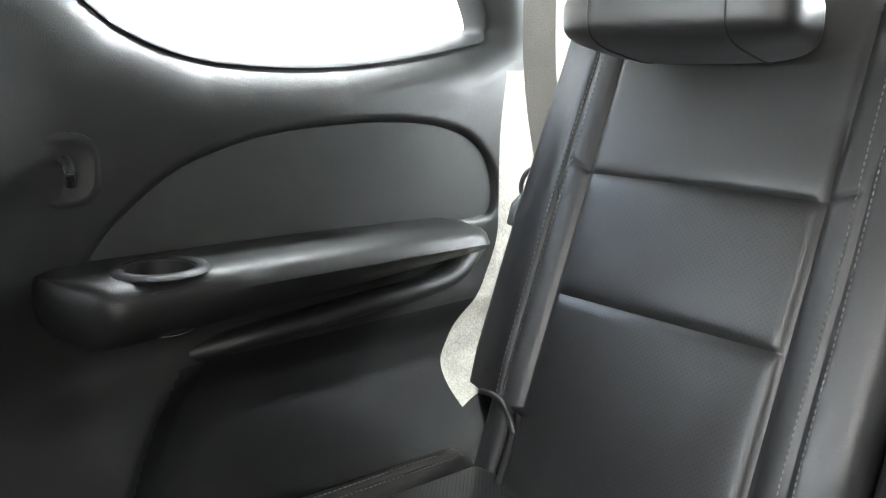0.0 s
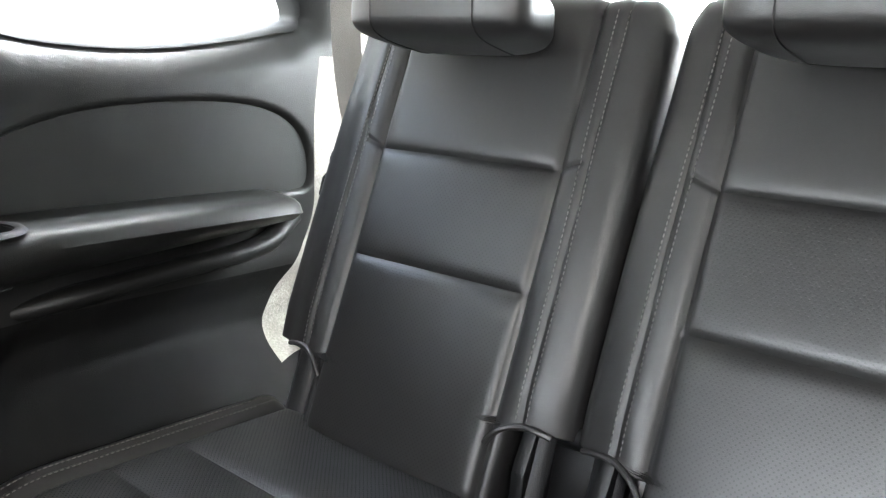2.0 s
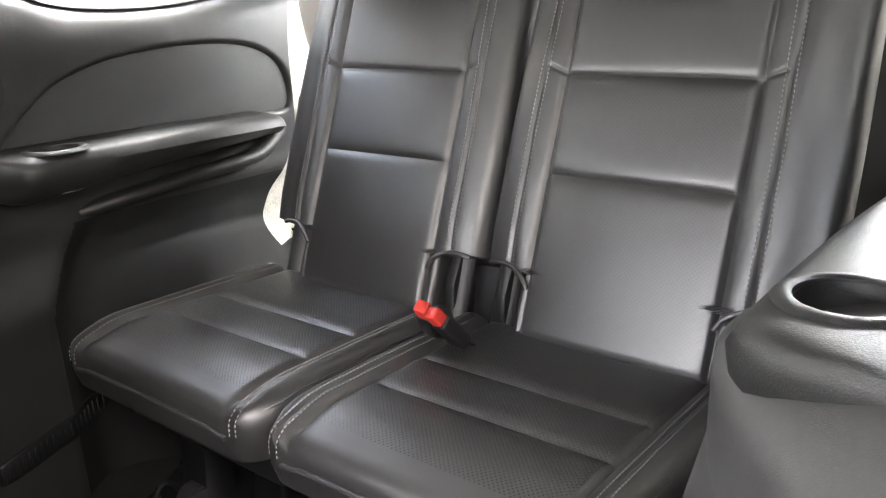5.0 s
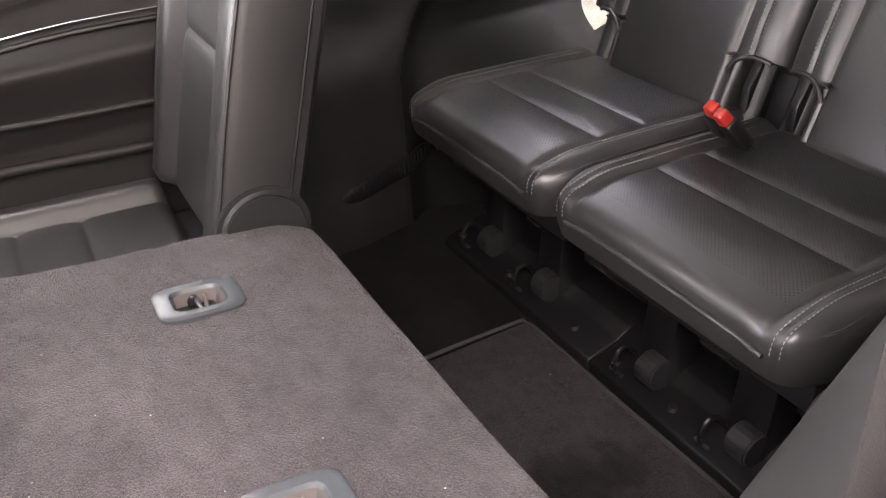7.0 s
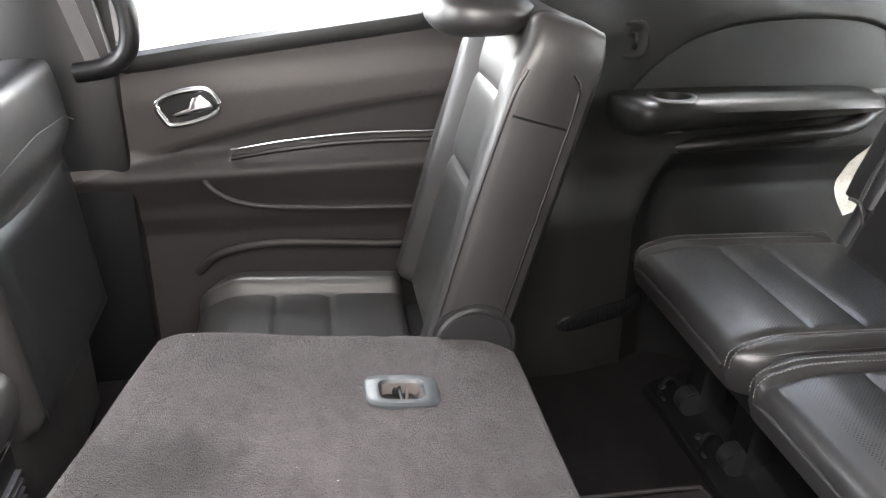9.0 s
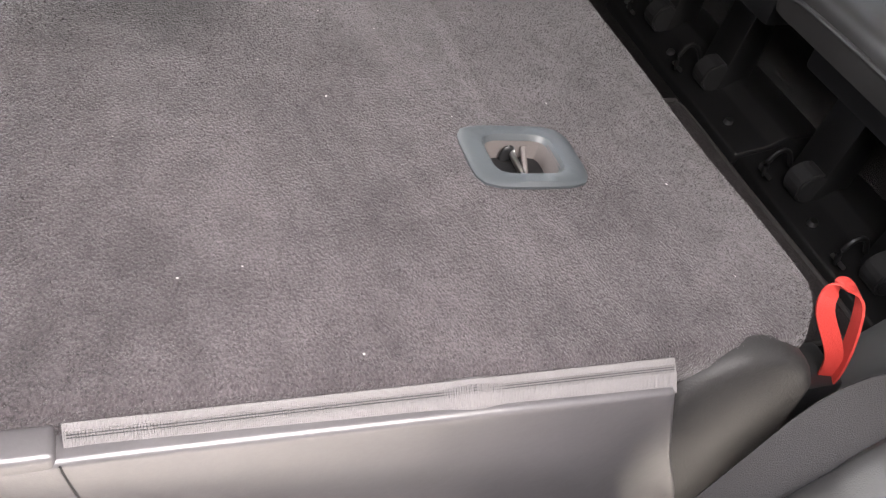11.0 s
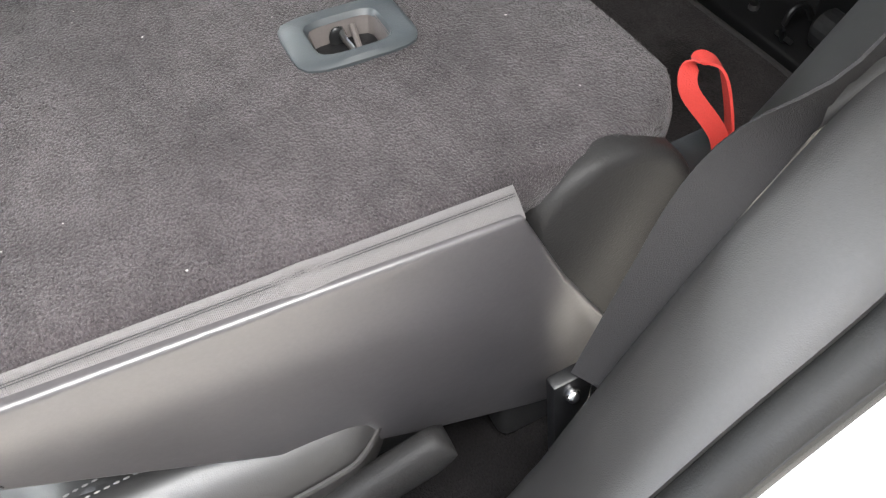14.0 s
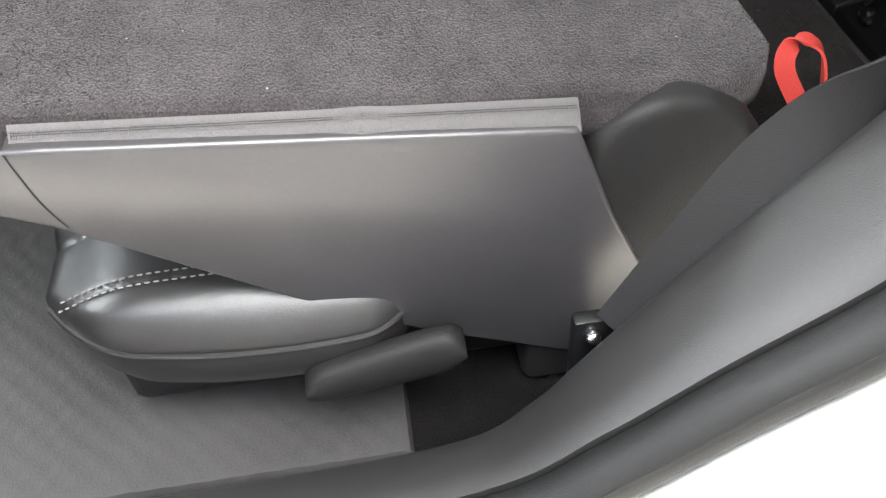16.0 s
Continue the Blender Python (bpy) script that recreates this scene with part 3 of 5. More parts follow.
# grained near trim, its colour lightened to stand in for light from the door
NEARTRIM = leather_material("lightened_near_trim", (0.032, 0.031, 0.031), 0.5, False, 0.22)
TRIMPAD = material("trim_pad", (0.0155, 0.0162, 0.0153), 0.7, 0, 0.3, 450, 0.1)
CARGO = material("pale_cargo_trim", (0.36, 0.345, 0.305), 0.85, 0, 0.6, 260, 0.3, 14)

floor = part("floor", box_bm((-1.9, -0.74, -0.02), (1.66, 0.74, 0.05)), FLOORCARPET, smooth=False)
tagged(floor, "dark grey carpeted car floor", "floor", kind="structure")
cargo = part("cargo_floor", box_bm((1.07, -0.70, 0.05), (1.62, 0.70, 0.415)), FLOORCARPET, smooth=False)
tagged(cargo, "dark carpeted cargo floor behind the rear seats", "cargo floor", kind="structure")
ceiling = part("ceiling", box_bm((-1.9, -0.74, 1.215), (1.66, 0.74, 1.27), 0.01), HEADLINER)
tagged(ceiling, "pale grey cloth headliner", "headliner", kind="structure")
far_trim = quarter_trim(1, "wall_far_quarter", "moulded dark grey quarter trim with a sunken oval pad")
quarter_trim(-1, "wall_near_quarter", "moulded dark grey quarter trim beside the open door")
# ribbed black vent strip along the foot of the far trim, with one screw
rings = []
for k in range(25):
    f = k / 24
    x, z = 0.285 + 0.265 * f, 0.185 + 0.026 * f
    tall = 0.022 * math.sqrt(max(0.04, 1 - abs(2 * f - 1) ** 6))
    rings.append([(x, quarter_face(x, z + h) - lift, z + h) for h, lift in ((-tall, -0.004), (-tall, 0.004), (-tall * 0.8, 0.006), (tall * 0.8, 0.006), (tall, 0.004), (tall, -0.004))])
vent = part("vent_strip", loft_bm(rings), BLACK, far_trim, "black ribbed vent strip")
for k in range(20):
    f = 0.05 + 0.9 * k / 19
    x, z = 0.285 + 0.265 * f, 0.185 + 0.026 * f
    y = quarter_face(x, z) - 0.0065
    part("vent_rib", box_bm((x - 0.002, y - 0.003, z - 0.014), (x + 0.002, y + 0.002, z + 0.014), 0.001, 1), BLACK, vent)
bm = bmesh.new()
bmesh.ops.create_uvsphere(bm, u_segments=12, v_segments=8, radius=0.005)
bm.transform(Matrix.Translation((0.560, quarter_face(0.560, 0.206) - 0.002, 0.206)))
part("screw", bm, STEEL, far_trim, "small bright screw head")
armrest(1, "armrest_ledge")
armrest(-1, "armrest_ledge")

# carpeted bulge behind the near trim, with a bare metal clip
bm = bmesh.new()
bmesh.ops.create_uvsphere(bm, u_segments=40, v_segments=24, radius=1.0)
for w in bm.verts:
    w.co = Vector((0.43 + 0.10 * w.co.x, -0.60 + 0.115 * w.co.y, 0.31 + 0.14 * w.co.z + 0.006 * math.sin(9 * w.co.x) * math.cos(7 * w.co.z)))
lining = part("arch_lining", bm, LININGCARPET)
tagged(lining, "brownish felt lining bulging behind the trim", "car trim", kind="structure")
part("lining_clip", box_bm((0.408, -0.536, 0.420), (0.428, -0.526, 0.432), 0.003), CHROME, lining, "small bare metal clip")

# tailgate with its window, behind the rear seats
hatch = part("wall_tailgate", box_bm((1.62, -0.74, 0.0), (1.68, 0.74, 0.93)), TRIM)
tagged(hatch, "dark tailgate trim below the rear window", "tailgate", kind="structure")
for s in (1, -1):
    p = part("pillar", hull_prism([(s * 0.74, 0.93), (s * 0.66, 0.93), (s * 0.60, 1.215), (s * 0.74, 1.215)], "x", 1.60, 1.68), UPPER)
    tagged(p, "pale rear pillar trim beside the tailgate window", "pillar", kind="structure")
rear_glass = part("window_3", box_bm((1.645, -0.66, 0.93), (1.650, 0.66, 1.215)), GLASS, smooth=False)
rear_glass.visible_shadow = False
tagged(rear_glass, "tailgate window glass", "window", kind="structure")
dash = part("wall_front", box_bm((-1.92, -0.74, 0.0), (-1.80, 0.74, 0.98)), BLACK)
tagged(dash, "black dashboard end wall", "dashboard", kind="structure")
for s, nm, top in ((1, "wall_far_front", 0.86), (-1, "wall_near_front", 1.22)):
    w = part(nm, box_bm((-1.9, min(s * 0.74, s * 0.78), 0.0), (-0.80, max(s * 0.74, s * 0.78), top)), BROWN)
    tagged(w, "dark front door panel", "door panel", kind="structure")


# ---- far rear door ----
def door_depth(x, z):
    y = 0.745
    y -= 0.012 * (1 - smoothstep(0.74, 0.80, z - 0.085 * x))
    belly = smoothstep(0.44, 0.56, z) * (1 - smoothstep(0.54, 0.60, z - 0.03 * (x + 0.2)))
    y -= 0.045 * belly
    mid = 0.655 + 0.18 * (x + 0.25) - 0.15 * (x + 0.25) ** 2
    y += 0.010 * (1 - smoothstep(mid - 0.012, mid + 0.012, z))
    y += 0.02 * (1 - smoothstep(0.38, 0.44, z))
    return y


def rear_door():
    win = rounded_outline(DOORWIN, 5)
    x0, x1 = -0.80, 0.20

    def mid(x):
        return 0.655 + 0.18 * (x + 0.25) - 0.15 * (x + 0.25) ** 2

    def place(a, b):
        x = x0 + (x1 - x0) * a
        m, j = mid(x), b * 130
        return x, (0.05 + (m - 0.05) * j / 66 if j <= 66 else m + (1.215 - m) * (j - 66) / 64)
    bm = holed_sheet(110, 130, place, door_depth, 1, win, lambda x, z: False, lambda i, j, x, z: 1 if j < 66 else 0)
    root = thing("door_1", (-0.3, 0.75, 0.05), "closed rear passenger door with dark brown trim and a long window", "car door", kind="structure")
    ob = part("door_panel", bm, [BROWN, DARKBROWN], root)
    sm = ob.modifiers.new("thick", "SOLIDIFY")
    sm.thickness, sm.offset = 0.02, 1.0
    pane = part("pane", hull_prism([(x, z) for x, z in win], "y", 0.768, 0.772), GLASS, root, smooth=False)
    pane.visible_shadow = False
    part("window_seal", seal_bm(win, door_depth, 1, 0.03, 0.769), RUBBER, root)
    # chrome strip and its groove
    path = curve_points([(-0.42, 0.715, 0.592), (-0.30, 0.707, 0.610), (-0.15, 0.704, 0.622), (0.02, 0.702, 0.622), (0.16, 0.704, 0.618)], 40)
    part("chrome_strip", tube_bm(path, 0.0042, 8, 0.6), CHROME, root, "thin chrome strip across the door trim")
    low = [p + Vector((0, -0.004, -0.018)) for p in path]
    part("trim_groove", tube_bm(low, 0.006, 8), BLACK, root)
    rest = curve_points([(-0.50, 0.725, 0.56), (-0.46, 0.70, 0.505), (-0.38, 0.685, 0.475), (-0.20, 0.68, 0.462), (0.05, 0.68, 0.455), (0.18, 0.69, 0.455)], 40)
    part("pull_edge", tube_bm(rest, 0.006, 10), DARKBROWN, root)
    pocket = curve_points([(-0.52, 0.74, 0.30), (-0.46, 0.70, 0.36), (-0.34, 0.685, 0.385), (-0.10, 0.685, 0.37), (0.15, 0.69, 0.36)], 40)
    part("pocket_lip", tube_bm(pocket, 0.010, 10), DARKBROWN, root)
    # inside handle: chrome bezel, dark cup, lever
    hnd = part("handle_cup", hull_prism([(-0.559, 0.69), (-0.532, 0.711), (-0.47, 0.721), (-0.445, 0.707), (-0.438, 0.68), (-0.463, 0.663), (-0.53, 0.648), (-0.546, 0.66)], "y", 0.725, 0.738), BLACK, root)
    outline = rounded_outline([(-0.561, 0.690), (-0.534, 0.712), (-0.470, 0.722), (-0.444, 0.708), (-0.436, 0.680), (-0.462, 0.662), (-0.530, 0.647), (-0.548, 0.660)], 5)
    ring = [(x, 0.724, z) for x, z in outline]
    part("handle_bezel", tube_bm(ring + ring[:2], 0.0075, 10), CHROME, hnd, "chrome ring round the door handle")
    part("handle_lever", hull_prism([(-0.488, 0.706), (-0.470, 0.711), (-0.448, 0.692), (-0.446, 0.680), (-0.525, 0.664), (-0.536, 0.671), (-0.496, 0.684)], "y", 0.714, 0.726, 0.003), CHROME, hnd, "chrome pull lever")
    return root


DARKBROWN = material("dark_lower_trim", (0.025, 0.0222, 0.0215), 0.55, 0, 0.3, 500, 0.1)
rear_door().location.z += 0.010

# ---- outside: ground and bright surroundings ----
ground = part("ground", box_bm((-400, -400, -0.62), (400, 400, -0.60)), CONCRETE, smooth=False)
tagged(ground, "sunlit pale concrete ground", "ground", kind="structure")
# wall added out of view, to set how much low light enters the open door
near_wall = part("wall_outside", box_bm((-6.0, -2.9, -0.62), (6.0, -2.7, 2.6)), DARKWALL, smooth=False)
tagged(near_wall, "unseen dark grey wall added to limit low light from the near side", "wall", kind="structure")
far_wall = part("wall_across", box_bm((-9.0, 6.0, -0.62), (9.0, 6.2, 3.2)), WALLPAINT, smooth=False)
tagged(far_wall, "pale rendered wall across the yard", "wall", kind="structure")


def canopy():
    """A steel carport with a white railing across the yard."""
    root = thing("carport", (-2.5, 4.6, -0.6), "white steel carport frame with a railing across the yard", "carport")
    part("roof", box_bm((-4.6, 3.6, 2.75), (0.4, 5.8, 2.86), 0.02), UPPER, root)
    for x in (-4.4, -2.2, 0.1):
        part("post", box_bm((x - 0.05, 3.8, -0.6), (x + 0.05, 3.9, 2.75), 0.01), PAINT, root)
    for z in (1.55, 1.95, 2.3):
        part("rail", tube_bm([(-4.4, 3.85, z), (0.1, 3.85, z + 0.02)], 0.03, 8), PAINT, root)


canopy()

# ---- white outer skin of the car ----
roof = part("roof_panel", box_bm((-1.85, -0.76, 1.272), (1.70, 0.76, 1.300), 0.012, 3), PAINT)
tagged(roof, "glossy white painted car roof", "car body", kind="structure")
skin = part("body_side", box_bm((-1.95, 0.800, -0.25), (1.72, 0.835, 0.775), 0.012, 3), PAINT)
tagged(skin, "glossy white painted far body side", "car body", kind="structure")
skin = part("body_side", box_bm((0.36, -0.845, -0.25), (1.72, -0.810, 0.90), 0.012, 3), PAINT)
tagged(skin, "glossy white painted rear body side", "car body", kind="structure")
skin = part("body_rear", box_bm((1.685, -0.80, -0.25), (1.72, 0.80, 0.92), 0.010, 3), PAINT)
tagged(skin, "glossy white painted tailgate skin", "car body", kind="structure")


# ---- rear seats ----
BACK_O, BACK_V, BACK_N = Vector((0.844, 0, 0.40)), Vector((0.365, 0, 0.931)), Vector((-0.931, 0, 0.365))


def puff(v, a, b, h, edge=0.010):
    """A padded panel between two seams, steep at the seam and soon flat."""
    if not a < v < b:
        return 0.0
    return h * (1 - math.exp(-(v - a) / edge)) * (1 - math.exp(-(b - v) / edge))


def back_depth(u, v):
    w = abs(u)
    inner = puff(w, -1, 0.152, 1.0, 0.006)
    d = inner * (puff(v, -0.05, 0.271, 0.0065, 0.007) + puff(v, 0.271, 0.43, 0.0065, 0.007) + puff(v, 0.43, 0.80, 0.0065, 0.007))
    d += 0.004 * max(0.0, 1 - (w / 0.152) ** 2)
    d -= 0.0035 * bell(w, 0.1525, 0.005)
    # side bolsters: a rounded inner panel, the stitched seam, then the roll to the side
    rise = smoothstep(0.146, 0.200, w) * smoothstep(0.10, 0.18, v) * (1 - 0.5 * smoothstep(0.45, 0.62, v))
    d += 0.006 * rise
    if 0.1525 < w < 0.1915:
        d += 0.0035 * math.sin(math.pi * (w - 0.1525) / 0.039)
    d -= 0.016 * smoothstep(0.196, 0.262, w)
    d -= 0.0030 * bell(w, 0.1915, 0.0030)
    if w > 0.152:
        d -= 0.0035 * bell(v, 0.432 + 0.35 * (w - 0.152), 0.0035) * (1 - smoothstep(0.180, 0.188, w))
    return d


BACK_TOP = 0.662


def back_half(v, far):
    b = 0.172 + (0.252 - 0.172) * smoothstep(0.108, 0.120, v)
    b -= 0.005 * smoothstep(0.30, 0.60, v)
    if v > BACK_TOP - 0.045:
        k = min((v - (BACK_TOP - 0.045)) / 0.045, 1.0)
        b -= 0.040 * (1 - math.sqrt(max(0, 1 - k * k)))
    more = 0.030 * smoothstep(0.108, 0.120, v)
    return (-b - more, b) if far else (-b, b + more)


def on_back(u, v, lift=0.0):
    return BACK_O + Vector((0, -u, 0)) + BACK_V * v + BACK_N * (back_depth(u, v) + lift)


def cushion_depth(u, v):
    w = abs(u)
    inner = puff(w, -1, 0.186, 1.0, 0.008)
    d = inner * (puff(v, -0.2, 0.163, 0.0065, 0.010) + puff(v, 0.163, 0.265, 0.0065, 0.010) + puff(v, 0.265, 0.7, 0.0065, 0.010))
    d -= 0.0035 * bell(w, 0.187, 0.0045) * smoothstep(0.02, 0.05, v)
    d += 0.010 * smoothstep(0.186, 0.215, w) - 0.008 * smoothstep(0.220, 0.252, w)
    d -= 0.003 * bell(w, 0.2115, 0.0032)
    d -= 0.020 * (1 - smoothstep(0.0, 0.13, v)) ** 2
    d -= 0.006 * smoothstep(0.25, 0.45, v) * (1 - (w / 0.25) ** 2)
    return d


CUSH_O = Vector((0.425, 0.036, 0.425))
CUSH_V = Vector((1, 0, -0.03)).normalized()
CUSH_N = Vector((0.03, 0, 1)).normalized()


def cushion_half(v):
    b = 0.254
    if v < 0.08:
        k = 1 - v / 0.08
        b -= 0.045 * (1 - math.sqrt(max(0, 1 - k * k)))
    return -b, b


def on_cushion(u, v, lift=0.0):
    return CUSH_O + Vector((0, -u, 0)) + CUSH_V * v + CUSH_N * (cushion_depth(u, v) + lift)


def third_row_seat(far):
    root = thing("rear_seat", (0.70, 0, 0.05), "black leather third-row seat with perforated panels and grey double stitching", "car seat", "third-row seats")
    U = (0, -1, 0)
    part("backrest", pad_bm(BACK_O, U, BACK_V, BACK_N, 0.0, BACK_TOP, lambda v: back_half(v, far), back_depth, 0.09, 0.026, 190, 300,
                            lambda u, v: 1 if abs(u) < 0.138 and (0.02 < v < 0.265 or 0.277 < v < 0.424) else 0), [LEATHER, PERFBACK], root)
    part("cushion", pad_bm(CUSH_O, U, CUSH_V, CUSH_N, 0.0, 0.46, cushion_half, cushion_depth, 0.095, 0.024, 140, 170,
                           lambda u, v: 1 if abs(u) < 0.178 and 0.045 < v < 0.44 else 0), [LEATHER, PERF], root)
    lines = []
    for s in (-1, 1):
        for off in (0.1845, 0.1985):
            lines.append([on_back(s * (off - 0.006 * smoothstep(0.3, 0.6, v)), v, 0.0012) for v in [0.125 + 0.516 * k / 60 for k in range(61)]])
            roll = [(-0.0008, -0.036), (-0.0008, -0.030)] + [(0.024 - 0.0248 * math.cos(radians(a)), 0.0248 * math.sin(radians(a)) - 0.024) for a in range(0, 90, 10)]
            lines.append([on_cushion(s * (off + 0.020), max(v, 0.0), h) + Vector((min(v, 0.0), 0, 0)) for v, h in roll + [(0.024 + 0.388 * k / 60, 0.0010) for k in range(61)]])
    part("stitching", stitches_bm(lines, 0.0046, 0.0026, 0.0010), THREAD, root, "grey double stitching")["kind"] = "stuff"
    # hem along the cushion's front
    front = [on_cushion(u, 0.0, -0.034 - 0.004 * (u / 0.2) ** 2) + Vector((-0.002, 0, 0)) for u in [-0.196 + 0.392 * k / 24 for k in range(25)]]
    part("front_hem", tube_bm(front, 0.0042, 8), LEATHER, root)
    # piping where the cushion's top meets its sides, down the front corners
    for s in (-1, 1):
        edge = [(0.42, -0.007), (0.30, -0.007), (0.18, -0.007), (0.10, -0.007), (0.06, -0.007)]
        way = [on_cushion(s * (cushion_half(v)[1] - 0.0068), v, h) for v, h in edge]
        way += [on_cushion(s * u, v, h) for u, v, h in ((0.2345, 0.030, -0.008), (0.2225, 0.013, -0.018), (0.217, 0.004, -0.040), (0.2165, 0.004, -0.058))]
        part("side_piping", tube_bm(curve_points(way, 60), 0.0019, 6), LEATHER, root)
    # hem piping at the foot of each bolster
    for s in (-1, 1):
        hem = [on_back(s * u, v, 0.004) for u, v in ((0.150, 0.085), (0.165, 0.105), (0.19, 0.118), (0.215, 0.119), (0.232, 0.116))]
        part("hem_piping", tube_bm(curve_points(hem, 20), 0.004, 8), LEATHER, root)
        post = [on_back(s * 0.205, v, -0.03) for v in (0.13, 0.06, 0.0, -0.06)]
        part("hinge_post", tube_bm(curve_points(post, 10), 0.022, 10, 0.7), PLASTIC, root)
    # headrest on two posts
    bm = bmesh.new()
    bmesh.ops.create_uvsphere(bm, u_segments=48, v_segments=28, radius=1.0)
    for w in bm.verts:
        e = [math.copysign(abs(q) ** 0.54, q) for q in w.co]
        w.co = Vector((0.066 * e[0], 0.140 * e[1] * (1 - 0.06 * e[0]), 0.038 * e[2] * (1 + 0.12 * e[0]) - 0.010 * e[0]))
    bm.transform(Matrix.Translation((0.965, 0, 0.982)))
    head = part("headrest", bm, LEATHER, root)
    for y in (-0.078, 0.078):
        ring = []
        for k in range(41):
            a = 2 * math.pi * k / 40
            e = [math.copysign(abs(q) ** 0.54, q) * 0.985 for q in (math.cos(a), math.sin(a))]
            ring.append((0.965 + 0.066 * e[0], y * (1 - 0.06 * e[0]), 0.982 + 0.038 * e[1] * (1 + 0.12 * e[0]) - 0.010 * e[0]))
        part("headrest_seam", tube_bm(ring, 0.0009, 6, 1.0, (0, 1, 0)), LEATHER, head)
    for s in (-0.05, 0.05):
        part("headrest_post", tube_bm([(1.03, s, 0.95), (0.99, s, 0.975)], 0.006, 8), STEEL, head)
    # fold-down feet on the floor
    for s in (-0.083, 0.118):
        leg = part("foot", hull_prism([(0.53, 0.06), (0.60, 0.06), (0.60, 0.34), (0.56, 0.34)], "y", s - 0.022, s + 0.050, 0.006), BLACK, root)
        drum = bmesh.new()
        bmesh.ops.create_cone(drum, cap_ends=True, segments=20, radius1=0.031, radius2=0.031, depth=0.042, matrix=Matrix.Translation((0.528, s, 0.103)) @ pose(0, 0, 0, 90))
        bmesh.ops.bevel(drum, geom=drum.edges[:], offset=0.004, segments=2, affect="EDGES")
        part("latch_drum", drum, PLASTIC, leg)
        part("latch_claw", tube_bm(curve_points([(0.485, s + 0.046, 0.082), (0.478, s + 0.046, 0.105), (0.490, s + 0.046, 0.132), (0.512, s + 0.046, 0.128), (0.53, s + 0.046, 0.10)], 14), 0.0046, 8), BLACK, leg)
        part("latch_pin", tube_bm([(0.484, s + 0.030, 0.088), (0.484, s + 0.060, 0.088)], 0.0035, 8), STEEL, leg, "bare steel latch pin")
    part("seat_pan", box_bm((0.48, -0.20, 0.27), (0.86, 0.20, 0.335), 0.01), BLACK, root)
    return root


for far in (True, False):
    third_row_seat(far).location = (0.70, 0.253 if far else -0.253, 0.05)


bracket = thing("centre_bracket", (0.92, 0.0, 0.30), "black hinge bracket between the two rear seats", "seat bracket")
for y in (-0.052, 0.052):
    part("plate", hull_prism([(0.86, 0.30), (0.93, 0.30), (0.99, 0.62), (0.955, 0.62), (0.87, 0.46)], "y", y - 0.010, y + 0.010, 0.004), BLACK, bracket)
part("crossbar", tube_bm([(0.93, -0.06, 0.50), (0.93, 0.06, 0.50)], 0.016, 12), BLACK, bracket)
part("cover", hull_prism([(0.90, 0.30), (0.94, 0.30), (0.985, 0.56), (0.955, 0.56)], "y", -0.046, 0.046, 0.008), PLASTIC, bracket)


def buckle(y, tilt, x, z):
    root = thing("belt_buckle", (x, y, z - 0.05), "black seat-belt buckle with a bright red release button", "belt buckle", "rear belt buckles")
    m = Matrix.Translation((x, y, z)) @ pose(0, 0, 0, 0, -38, 0) @ pose(0, 0, 0, tilt, 0, 0)
    bm = box_bm((-0.013, -0.0145, -0.06), (0.013, 0.0145, 0.004), 0.006, 3)
    bm.transform(m)
    part("housing", bm, BLACK, root)
    bm = box_bm((-0.0105, -0.0110, -0.004), (0.0105, 0.0110, 0.026), 0.004, 3)
    bm.transform(m)
    part("button", bm, RED, root, "red release button")
    bm = tube_bm(curve_points([(0, 0, -0.05), (0.01, 0, -0.10), (0.03, 0, -0.14)], 10), 0.016, 8, 0.3)
    bm.transform(m)
    part("stalk", bm, BLACK, root)
    return root


buckle(-0.014, 12, 0.728, 0.470)
buckle(-0.049, -14, 0.722, 0.467)


# ---- second row: folded wide seat ----
FOLD_Z = 0.415
TILT = Matrix.Translation((-0.07, 0, FOLD_Z)) @ pose(0, 0, 0, 0, 5.7, 0) @ Matrix.Translation((0.07, 0, -FOLD_Z))


def fold_half(v):
    """Reach of the carpet panel across the car, v running rearwards from its front edge."""
    a, b = -0.608, 0.200
    if v < 0.06:
        k = 1 - v / 0.06
        b -= 0.05 * (1 - math.sqrt(max(0, 1 - k * k)))
        a += 0.02 * (1 - math.sqrt(max(0, 1 - k * k)))
    if v > 0.588:
        k = min((v - 0.588) / 0.092, 1)
        a += 0.100 * (1 - math.sqrt(max(0, 1 - k * k)))
        b -= 0.07 * (1 - math.sqrt(max(0, 1 - k * k)))
    return a, b


def fold_depth(u, v):
    d = 0.002 * math.sin(u * 9 + 1) * math.sin(v * 11) + 0.0015 * math.sin(u * 23) * math.sin(v * 19 + 2)
    d -= 0.003 * bell(v, 0.445, 0.012) * smoothstep(-0.5, -0.3, u)
    d -= 0.005 * smoothstep(0.565, 0.68, v) ** 2
    return d


